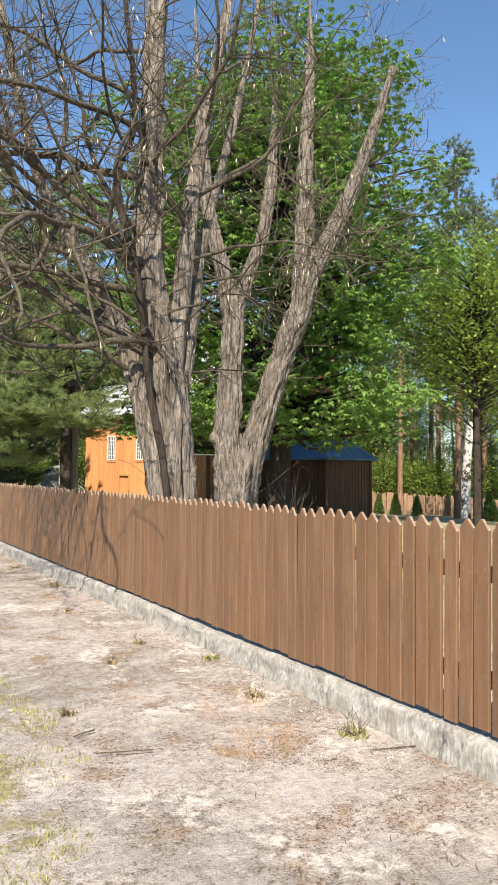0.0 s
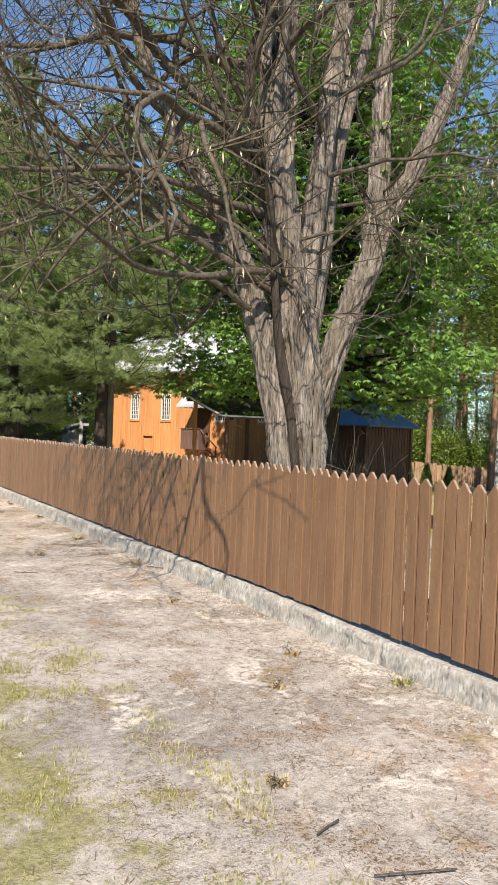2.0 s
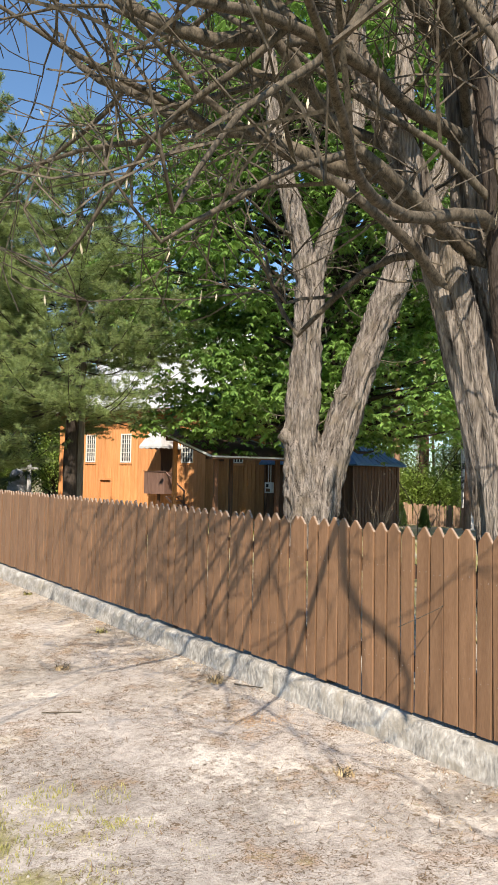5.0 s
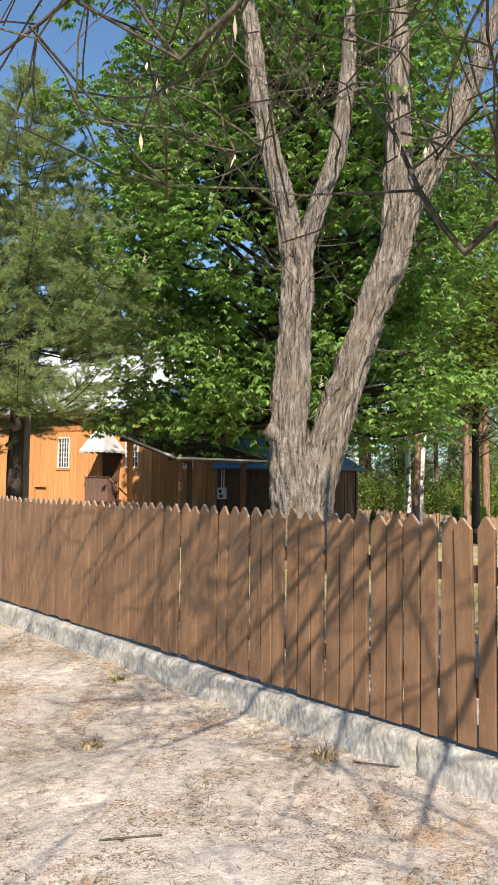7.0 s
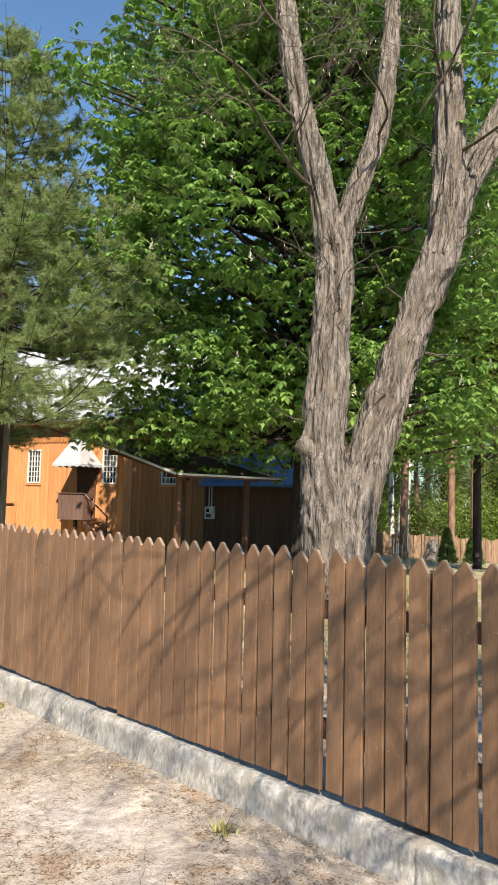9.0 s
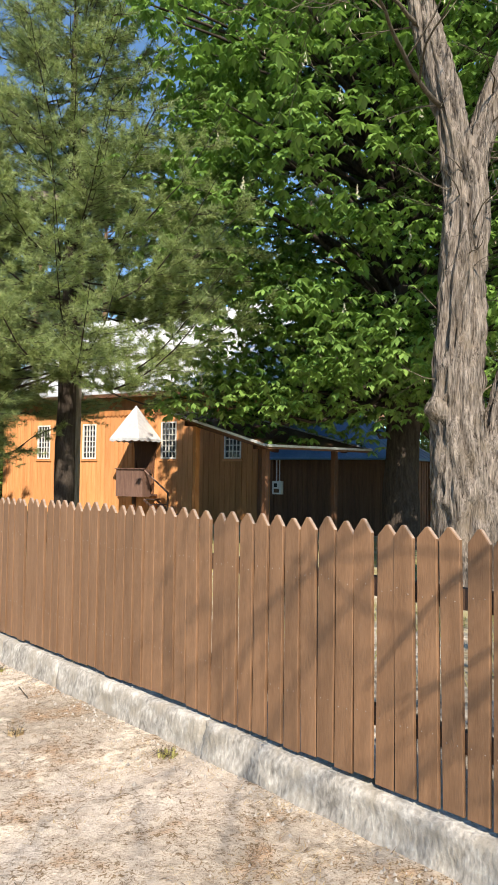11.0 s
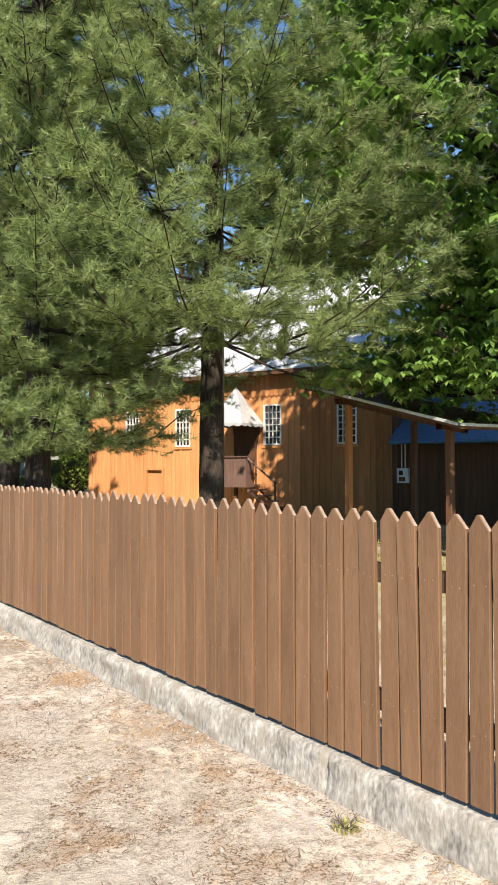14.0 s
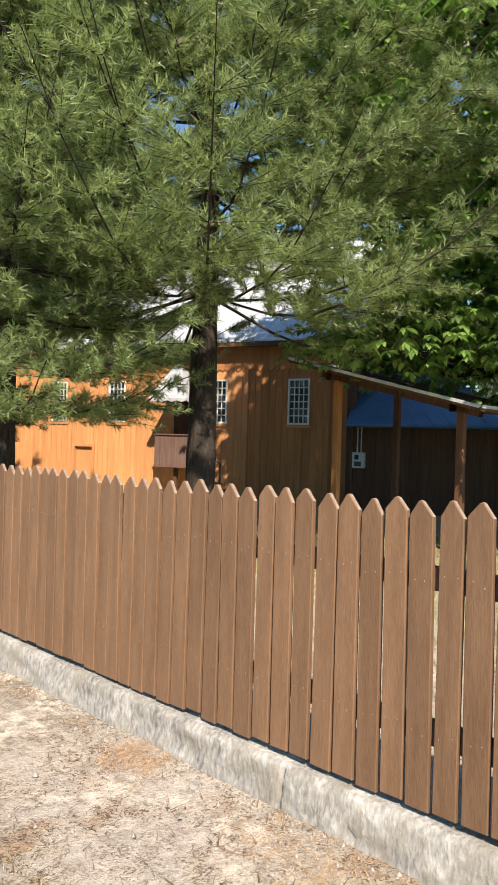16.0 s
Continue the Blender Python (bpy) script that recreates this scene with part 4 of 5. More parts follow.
def leaf_cloud(rng, centres, per, spread, size, kind):
    """Arrays of leaves round the centres: 'palm' gives fans of leaflets, 'oval' single leaves."""
    n = len(centres) * per
    c = np.repeat(np.asarray(centres), per, axis=0) + rng.normal(0, 1, (n, 3)) * np.asarray(spread)
    yaw = rng.uniform(0, 2 * np.pi, n)
    fold = 7 if kind == "palm" else 1
    a = np.repeat(yaw, fold) + (np.tile(np.linspace(-2.2, 2.2, fold), n) if fold > 1 else 0)
    cc = np.repeat(c, fold, axis=0)
    k = len(cc)
    ln = size * rng.uniform(0.75, 1.2, k)
    if fold > 1:
        ln *= np.tile([0.6, 0.8, 1.0, 1.08, 1.0, 0.8, 0.6], n)
    wd = ln * (0.23 if fold > 1 else 0.34)
    drop = rng.uniform(0.25, 1.05, k) if fold > 1 else rng.uniform(-0.5, 1.1, k)
    tilt = np.repeat(rng.uniform(-0.5, 0.5, n), fold)
    d = np.stack([np.cos(a), np.sin(a), -drop + tilt * np.cos(a)], 1)
    d /= np.linalg.norm(d, axis=1)[:, None]
    s = np.stack([-np.sin(a), np.cos(a), rng.uniform(-0.35, 0.35, k)], 1)
    mid = cc + d * (ln * 0.62)[:, None]
    mid[:, 2] += ln * 0.07
    tip = cc + d * ln[:, None]
    tip[:, 2] -= ln * 0.12
    verts = np.stack([cc, mid + s * wd[:, None], tip, mid - s * wd[:, None]], 1).reshape(-1, 3)
    faces = np.arange(4 * k).reshape(-1, 4)
    return verts, faces


def crown_points(rng, n, centre, radii, lumps, inner=0.55):
    """Clump centres in an uneven crown, mostly near its outside."""
    d = rng.normal(0, 1, (n, 3))
    d /= np.linalg.norm(d, axis=1)[:, None]
    r = inner + (1 - inner) * rng.uniform(0, 1, n) ** 0.6
    bump = np.array([0.8 + 0.5 * noise.noise(Vector(v * lumps)) for v in d])
    return np.asarray(centre) + d * (r * bump)[:, None] * np.asarray(radii)


def chestnut():
    rng = np.random.default_rng(4)
    rnd = random.Random(4)
    t = thing("horse_chestnut_tree", 13.6, 15.9)
    tagged(t, "large horse chestnut tree in full fresh green leaf", "tree")
    v, f = barky(smooth_path([((0, 0, -0.6), 0.5), ((0, 0, 1.5), 0.4), ((0.1, 0, 4), 0.36), ((0, 0.1, 8), 0.26), ((0, 0, 13), 0.1), ((0, 0, 16), 0.03)], 0.12), 24, 0.12, 8, 0.2)
    put("trunk", mesh_of("trunk", v, f, DARKBARK, True), t)
    centres = crown_points(rng, 1750, (-0.35, 0.35, 10.0), (7.1, 7.1, 10.2), 1.9, 0.45)
    low = [(rng.uniform(3.0, 5.6), a, rng.uniform(3.1, 4.9)) for a in rng.uniform(0, 2 * np.pi, 150)]
    # the skirt of low boughs reaches furthest towards the church and the track
    low = np.array([(r * math.cos(a), r * math.sin(a), z) for r, a, z in low])
    centres = np.concatenate([centres[centres[:, 2] > 2.6], low])
    paths, tips = [], []
    for c in centres[::5]:
        z0 = max(3.4 + rnd.random() * 1.6, c[2] - 1.6)
        paths.append(smooth_path([((0, 0, min(z0, 12)), 0.09), (Vector(c) * 0.55 + Vector((0, 0, 0.45 * c[2] - 0.2)), 0.05), (Vector(c), 0.012)], 0.4))
    v, f = tubes(paths, 5)
    put("branchwork", mesh_of("limbs", v, f, DARKBARK, True), t)
    va, fa = leaf_cloud(rng, centres, 16, (0.36, 0.36, 0.17), 0.2, "palm")
    put("crown", mesh_np("crown", va, fa, CHESTNUT), t, label="dense fans of large drooping green leaflets")
    # candles of pale blossom
    outer = centres[(np.linalg.norm(centres[:, :2], axis=1) > 4.0)][::4]
    vb, fb = [], []
    for c in outer:
        for k in range(26):
            h = k / 26 * 0.24
            a = rnd.uniform(0, 6.28)
            r = 0.045 * (1 - h / 0.26)
            p = Vector(c) + Vector((0.2, 0.1, 0.3 + h))
            o = len(vb)
            vb += [p + Vector((math.cos(a) * r, math.sin(a) * r, 0)), p + Vector((math.cos(a + 0.9) * r * 1.3, math.sin(a + 0.9) * r * 1.3, 0.02)), p + Vector((math.cos(a) * r * 1.4, math.sin(a) * r * 1.4, 0.035))]
            fb.append((o, o + 1, o + 2))
    tagged(put("blossom", mesh_of("blossom", vb, fb, BLOSSOM), t, label="pale upright blossom candles"), kind="stuff")


chestnut()


def needle_cloud(rng, pos, axis, per, length, width):
    """Brushes of needles pointing forward along each twig tip."""
    n = len(pos)
    k = n * per
    p = np.repeat(pos, per, axis=0)
    ax = np.repeat(axis, per, axis=0)
    d = rng.normal(0, 1, (k, 3))
    d -= ax * np.sum(d * ax, 1)[:, None]
    d /= np.linalg.norm(d, axis=1)[:, None] + 1e-9
    fwd = rng.uniform(0.25, 1.3, k)[:, None]
    d = d + ax * fwd
    d[:, 2] -= 0.1
    d /= np.linalg.norm(d, axis=1)[:, None]
    s = np.cross(d, rng.normal(0, 1, (k, 3)))
    s /= np.linalg.norm(s, axis=1)[:, None] + 1e-9
    base = p + ax * rng.uniform(-0.09, 0.03, k)[:, None]
    ln = length * rng.uniform(0.7, 1.15, k)[:, None]
    verts = np.stack([base - s * width, base + s * width, base + d * ln], 1).reshape(-1, 3)
    return verts, np.arange(3 * k).reshape(-1, 3)


def pine_meshes(seed, height, z_low, reach, whorls, per, needles, length, width, bark, mat, trunk_r, density=1.0):
    rng = np.random.default_rng(seed)
    rnd = random.Random(seed)
    v, f = barky(smooth_path([((0, 0, -0.6), trunk_r * 1.15), ((0, 0, 2), trunk_r), ((0.04, 0, height * 0.5), trunk_r * 0.65), ((0, 0, height), 0.03)], 0.15), 18, 0.12, seed, 0.1)
    trunk = mesh_of("trunk", v, f, bark, True)
    paths, pos, axis = [], [], []
    for w in range(whorls):
        fz = w / (whorls - 1)
        z = z_low + (height - z_low) * fz
        r = reach * (1 - fz) ** 0.75 + 0.35
        for k in range(per):
            a = rnd.uniform(0, 6.28)
            ln = r * rnd.uniform(0.65, 1.1)
            d = Vector((math.cos(a), math.sin(a), 0))
            rise = rnd.uniform(-0.05, 0.22) + 0.5 * fz
            pts = []
            for q in range(9):
                g = q / 8
                pts.append((d * (ln * g) + Vector((0, 0, z + rise * ln * g - 0.18 * ln * math.sin(g * 2.6) + 0.16 * ln * g * g + rnd.gauss(0, 0.03))), 0.015 * (1 - g) * (0.5 + ln / reach) + 0.004))
            paths.append(pts)
            side = Vector((-d.y, d.x, 0))
            m = int((8 + 9 * ln / reach) * density * 1.6)
            for q in range(m):
                g = rnd.uniform(0.28, 1.0)
                b = pts[min(8, int(g * 8))][0]
                sl = ln * 0.33 * (1.15 - g) * rnd.uniform(0.6, 1.2) + 0.12
                sd = (d * rnd.uniform(0.5, 1.0) + side * rnd.choice((-1, 1)) * rnd.uniform(0.4, 1.0) + Vector((0, 0, rnd.uniform(-0.15, 0.45)))).normalized()
                e = b + sd * sl
                paths.append([(b, 0.0055), (e, 0.003)])
                kk = max(2, int(sl / 0.11))
                for h in range(kk):
                    u = (h + 1) / kk
                    pos.append(b.lerp(e, u) + Vector((rnd.gauss(0, 0.03), rnd.gauss(0, 0.03), rnd.gauss(0, 0.025))))
                    axis.append((sd + Vector((rnd.gauss(0, 0.3), rnd.gauss(0, 0.3), 0.35 + rnd.gauss(0, 0.2)))).normalized())
    v, f = tubes(paths, 4)
    limbs = mesh_of("limbs", v, f, DARKBARK)
    va, fa = needle_cloud(rng, np.array(pos), np.array(axis), needles, length, width)
    return trunk, limbs, mesh_np("needles", va, fa, mat)


def plant_tree(name, label, meshes, x, y, z=0.0, rz=0.0, scale=1.0, group="", tilt=0.0):
    t = thing(name, x, y, z, rz)
    t.matrix_world = pose(x, y, z, tilt, 0, rz) @ Matrix.Scale(scale, 4)
    tagged(t, label, "tree", group)
    for nm, me in zip(("trunk", "branchwork", "crown"), meshes):
        put(nm, me, t)
    return t


near_pine = pine_meshes(3, 12.2, 3.75, 4.9, 19, 9, 22, 0.125, 0.005, DARKBARK, NEEDLE, 0.19, 1.35)
side_pine = pine_meshes(6, 13, 2.1, 2.5, 22, 8, 20, 0.12, 0.005, DARKBARK, NEEDLE, 0.17, 1.5)
plant_tree("white_pine", "tall soft-needled white pine behind the fence", near_pine, 6.48, 18.92, 0, 20)
plant_tree("white_pine", "tall soft-needled white pine behind the fence", side_pine, 3.65, 19.25, 0, 200)
plant_tree("white_pine", "tall soft-needled white pine behind the fence", near_pine, 4.9, 24.0, 0, 200, 1.05)
mid_pine = pine_meshes(9, 18, 1.6, 4.6, 22, 6, 14, 0.2, 0.012, DARKBARK, NEEDLE_DARK, 0.22, 0.9)
for x, y, rz, sc in ((5.4, 29.5, 40, 0.85), (5.0, 35.0, 150, 1.0), (7.4, 40.5, 260, 1.1), (4.2, 42.0, 20, 1.0), (9.5, 56.0, 310, 1.2), (3.8, 58.0, 80, 1.1), (17.5, 62.0, 120, 1.2), (13.0, 66.0, 200, 1.25)):
    plant_tree("white_pine", "dense dark pine at the edge of the churchyard", mid_pine, x, y, 0, rz, sc, "pines round the churchyard")


def yard_z(x):
    return -0.06 * max(0.0, min(x, 50.0) - 14.0)


def scots_pine():
    """A tall forest pine with a bare trunk and a high ragged crown."""
    rng, rnd = np.random.default_rng(12), random.Random(12)
    v, f = tubes([smooth_path([((0, 0, -0.5), 0.2), ((0.1, 0, 6), 0.17), ((-0.1, 0.1, 13), 0.12), ((0, 0, 21), 0.03)], 0.8)], 9)
    trunk = mesh_of("trunk", v, f, PINEBARK, True)
    paths, pos, axis = [], [], []
    for k in range(64):
        z = rnd.uniform(10.0, 20.8) if k > 8 else rnd.uniform(5, 11)
        a = rnd.uniform(0, 6.28)
        ln = rnd.uniform(1.0, 2.6) * (1.15 - (z - 10) / 14)
        d = Vector((math.cos(a), math.sin(a), rnd.uniform(0.0, 0.6)))
        p0 = Vector((0, 0, z))
        paths.append([(p0, 0.035), (p0 + d * ln * 0.6 + Vector((0, 0, -0.1)), 0.02), (p0 + d * ln, 0.008)])
        if k > 8:
            for _ in range(20):
                pos.append(p0 + d * ln * rnd.uniform(0.45, 1.05) + Vector((rnd.gauss(0, 0.28), rnd.gauss(0, 0.28), rnd.gauss(0.05, 0.2))))
                axis.append(Vector((rnd.gauss(0, 0.6), rnd.gauss(0, 0.6), 0.8)).normalized())
    v, f = tubes(paths, 3)
    limbs = mesh_of("limbs", v, f, PINEBARK)
    va, fa = needle_cloud(rng, np.array(pos), np.array(axis), 14, 0.3, 0.022)
    return trunk, limbs, mesh_np("needles", va, fa, NEEDLE_FAR)


def leafy_tree(seed, height, bark, radius, leaves, low=3.0, spread=2.6, mat=None, size=0.17):
    rng, rnd = np.random.default_rng(seed), random.Random(seed)
    line = smooth_path([((0, 0, -0.5), radius), ((rnd.uniform(-0.2, 0.2), 0, height * 0.35), radius * 0.8), ((rnd.uniform(-0.4, 0.4), 0.2, height * 0.7), radius * 0.45), ((0, 0, height), 0.015)], 0.6)
    v, f = tubes([line], 9)
    trunk = mesh_of("trunk", v, f, bark, True)
    centres = crown_points(rng, leaves // 14, (0, 0, (height + low) / 2), (spread, spread, (height - low) / 2), 2.2, 0.25)
    paths = [[((0, 0, max(low * 0.7, c[2] - 1.2)), 0.03), (Vector(c), 0.008)] for c in centres[::3]]
    v, f = tubes(paths, 3)
    limbs = mesh_of("limbs", v, f, bark)
    va, fa = leaf_cloud(rng, centres, 14, (0.42, 0.42, 0.3), size, "oval")
    return trunk, limbs, mesh_np("crown", va, fa, mat or BROADLEAF)


birch_mesh = leafy_tree(31, 17, BIRCH, 0.2, 5200, 4.0, 2.6)
young_mesh = leafy_tree(32, 9, DARKBARK, 0.08, 4600, 1.0, 2.3)
maple_mesh = leafy_tree(33, 14, DARKBARK, 0.2, 9000, 2.0, 3.8)
bush_mesh = leafy_tree(34, 3.6, DARKBARK, 0.04, 4200, 0.2, 1.9, None, 0.13)
pine_mesh = scots_pine()
lime_mesh = leafy_tree(35, 13, DARKBARK, 0.17, 11000, 3.4, 4.3, None, 0.18)
for x, y, s in ((21.5, 13.6, 1.0), (26.5, 18.0, 1.1)):
    plant_tree("lime_tree", "broadleaf tree in fresh leaf beyond the chestnut", lime_mesh, x, y, yard_z(x), x * 40, s)
plant_tree("birch_tree", "white-barked birch tree by the far fence", birch_mesh, 39.5, 31.0, yard_z(39.5), 10)


def woodland():
    """The wood round the churchyard: far pines, birches, young trees and undergrowth."""
    rnd = random.Random(77)
    placed = []
    kinds = [(pine_mesh, "scots_pine", "tall forest pine with a bare reddish trunk", 5), (birch_mesh, "birch_tree", "slender birch in the wood", 2),
             (young_mesh, "young_tree", "young broadleaf tree in fresh green leaf", 3), (maple_mesh, "broadleaf_tree", "broadleaf tree in fresh green leaf", 2)]
    bag = [k for k in kinds for _ in range(k[3])]
    for x, y, s in ((34.0, 26.5, 1.15), (37.5, 24.0, 1.2), (41.0, 27.5, 1.2), (44.0, 33.0, 1.15), (36.0, 34.0, 1.1), (46.0, 25.0, 1.25), (31.0, 36.0, 1.1), (43.0, 38.0, 1.15), (27.0, 42.0, 1.1), (24.0, 47.0, 1.15)):
        placed.append((x, y))
        plant_tree("scots_pine", "tall forest pine with a bare reddish trunk", pine_mesh, x, y, yard_z(x), rnd.uniform(0, 360), s, "wood round the churchyard", rnd.uniform(-2, 2))
    for k in range(190):
        for _ in range(30):
            ang, dist = rnd.uniform(4, 88), rnd.uniform(54, 92)
            x, y = dist * math.sin(radians(ang)) - 0.5, dist * math.cos(radians(ang)) + 2
            if all((x - a) ** 2 + (y - b) ** 2 > 9 for a, b in placed):
                break
        placed.append((x, y))
        me, nm, lab, _ = bag[rnd.randrange(len(bag))]
        plant_tree(nm, lab, me, x, y, yard_z(x), rnd.uniform(0, 360), rnd.uniform(0.8, 1.2), "wood round the churchyard", rnd.uniform(-3, 3))
    for k in range(110):
        ang, dist = rnd.uniform(8, 84), rnd.uniform(50, 66)
        x, y = dist * math.sin(radians(ang)), dist * math.cos(radians(ang)) + 2
        plant_tree("bush", "green undergrowth bush at the edge of the wood", bush_mesh, x, y, yard_z(x), rnd.uniform(0, 360), rnd.uniform(0.8, 1.5), "undergrowth")


woodland()

# ---- far edge of the churchyard ----


def far_fence():
    a, b = Vector((27.0, 40.5, 0)), Vector((48.0, 18.2, 0))
    ang = math.degrees(math.atan2(b.y - a.y, b.x - a.x))
    t = thing("board_fence", a.x, a.y, 0, ang)
    tagged(t, "low weathered brown board fence at the edge of the wood", "fence")
    rnd = random.Random(8)
    length = (b - a).length
    mesh = [part_mesh(box_bm([(-0.075, 0.075, -0.012, 0.012, 0, h)])) for h in (1.34, 1.4, 1.45)]
    n = int(length / 0.17)
    for k in range(n):
        x = k * 0.17
        put("board", mesh[rnd.randrange(3)], t, pose(x, rnd.uniform(-0.01, 0.01), yard_z(a.x + (b.x - a.x) * x / length) + 0.04, 0, rnd.uniform(-1.5, 1.5)))


def part_mesh(bm):
    me = bpy.data.meshes.new("board")
    bm.to_mesh(me)
    bm.free()
    me.materials.append(FARWOOD)
    return me


FARWOOD = material("weathered_brown_wood", (0.16, 0.095, 0.055), (0.34, 0.22, 0.14), 3, 0.85, 0.3, 25, (5, 5, 0.6), vary=0.2)
far_fence()


def thuja(x, y, h, meshes={}):
    if not meshes:
        rng = np.random.default_rng(5)
        z = rng.uniform(0.02, 1.0, 520) ** 0.9
        a = rng.uniform(0, 6.28, 520)
        r = 0.27 * (1 - z) ** 0.8 * rng.uniform(0.75, 1.08, 520) + 0.015
        c = np.stack([r * np.cos(a), r * np.sin(a), z], 1)
        d = np.stack([np.cos(a) * 0.35, np.sin(a) * 0.35, np.ones(520)], 1)
        d /= np.linalg.norm(d, axis=1)[:, None]
        va, fa = needle_cloud(rng, c, d, 9, 0.11, 0.014)
        v, f = tubes([[((0, 0, -0.1), 0.03), ((0, 0, 0.8), 0.015)]], 6)
        meshes["m"] = (mesh_of("trunk", v, f, DARKBARK), mesh_np("crown", va, fa, THUJA))
    t = thing("thuja", x, y, yard_z(x), 0)
    t.matrix_world = pose(x, y, yard_z(x), 0, 0, x * 77) @ Matrix.Scale(h, 4)
    tagged(t, "small conical green thuja on the lawn", "shrub", "thujas by the far fence")
    put("trunk", meshes["m"][0], t)
    put("crown", meshes["m"][1], t)


for x, y, h in ((30.1, 29.5, 1.25), (30.9, 28.8, 1.35), (31.9, 27.9, 1.25), (33.6, 23.5, 1.75), (34.4, 22.4, 1.8)):
    thuja(x, y, h)


def birch_snag():
    """The broken birch: a mottled trunk that ends in two bare white prongs."""
    x, y = 36.6, 28.3
    t = thing("broken_birch", x, y, yard_z(x))
    tagged(t, "dead birch trunk with two broken bare white prongs", "tree")
    v, f = barky(smooth_path([((0, 0, -0.2), 0.36), ((0.1, -0.1, 3), 0.29), ((0.3, -0.3, 7), 0.24), ((0.4, -0.4, 9.6), 0.22)], 0.3), 20, 0.2, 4, 0.2)
    put("trunk", mesh_of("trunk", v, f, BIRCH, True), t)
    for dx, h, r in ((-0.22, 14.6, 0.16), (0.3, 15.2, 0.17)):
        v, f = barky(smooth_path([((0.4, -0.4, 9.3), r), ((0.4 + dx, -0.4 - dx, 11.8), r * 0.8), ((0.4 + dx * 0.9, -0.4 - dx * 0.9, h - 0.6), r * 0.5), ((0.4 + dx, -0.4 - dx, h), 0.02)], 0.25), 12, 0.3, 9, 0)
        put("prong", mesh_of("prong", v, f, WHITEWOOD, True), t, label="bare bleached white wood")


WHITEWOOD = material("bleached_wood", (0.55, 0.54, 0.5), (0.78, 0.77, 0.74), 3, 0.8, 0.4, 20, (4, 4, 0.5))
birch_snag()


def stump_and_logs():
    x, y = 37.3, 26.6
    t = thing("split_stump", x, y, yard_z(x))
    tagged(t, "pale split stump with torn wood", "stump")
    v, f = barky(smooth_path([((0, 0, -0.1), 0.55), ((0, 0, 0.5), 0.38), ((0.05, 0, 0.95), 0.3), ((0.1, 0, 1.2), 0.08)], 0.08), 26, 0.5, 6, 0.2)
    put("trunk", mesh_of("trunk", v, f, GREYWOOD, True), t)
    rnd = random.Random(3)
    for k in range(9):
        l = thing("log", 35.0 + 0.25 * (k % 5) + rnd.uniform(-0.1, 0.1), 28.2 - 0.2 * (k % 5), yard_z(35.0) + 0.16 + 0.25 * (k // 5), 40 + rnd.uniform(-8, 8))
        tagged(l, "grey cut log in a low wood pile", "log", "wood pile")
        v, f = tubes([[((-0.9, 0, 0), 0.001), ((-0.9, 0, 0), 0.13), ((0, 0.02, 0), 0.135), ((0.9, 0, 0), 0.12), ((0.9, 0, 0), 0.001)]], 12)
        put("bark", mesh_of("log", v, f, GREYWOOD, True), l)


stump_and_logs()


def sprouts(name, label, x, y, count, height, spread, seed, mat):
    """Thin bare shoots round a trunk's foot."""
    rnd = random.Random(seed)
    t = thing(name, x, y)
    tagged(t, label, "shrub")
    paths, tips = [], []
    for k in range(count):
        a = rnd.uniform(0, 6.28)
        grow(rnd, (math.cos(a) * spread * rnd.random(), math.sin(a) * spread * rnd.random(), -0.05), (math.cos(a) * 0.35, math.sin(a) * 0.35, 1), height * rnd.uniform(0.6, 1.1), 0.009, 1, paths, tips, 0, 0.2, 4, 0.0025)
    v, f = tubes(paths, 4)
    put("shoot_work", mesh_of("shoots", v, f, mat), t)


sprouts("bare_shrub", "bare thin shoots at the foot of the locust tree", 3.6, 0.8, 12, 1.7, 0.5, 2, TWIG)
sprouts("bare_shrub", "bare thin shoots at the foot of the locust tree", 3.2, 2.3, 8, 1.5, 0.4, 6, TWIG)
sprouts("bare_shrub", "bare thin shoots beside the forked trunk", 10.6, 10.9, 10, 1.8, 0.6, 7, TWIG)

# ---- small growth and litter on the track ----


def blades(rnd, spots, per, height, spread, width, flat):
    verts, faces = [], []
    for x, y, s in spots:
        for k in range(per):
            a, r = rnd.uniform(0, 6.28), spread * s * math.sqrt(rnd.random())
            p = Vector((x + r * math.cos(a), y + r * math.sin(a), -0.005))
            h = height * s * rnd.uniform(0.5, 1.1)
            b = rnd.uniform(0, 6.28)
            lean = Vector((math.cos(b), math.sin(b), 0)) * h * rnd.uniform(0.2, 1.0) * flat
            w = Vector((-math.sin(b), math.cos(b), 0)) * width
            top = p + Vector((0, 0, h * (1.0 if flat < 1.2 else 0.25))) + lean
            o = len(verts)
            verts += [p - w, p + w, (p + top) / 2 + w * 0.8 + Vector((0, 0, h * 0.1)), (p + top) / 2 - w * 0.8 + Vector((0, 0, h * 0.1)), top]
            faces += [(o, o + 1, o + 2, o + 3), (o + 3, o + 2, o + 4)]
    return verts, faces


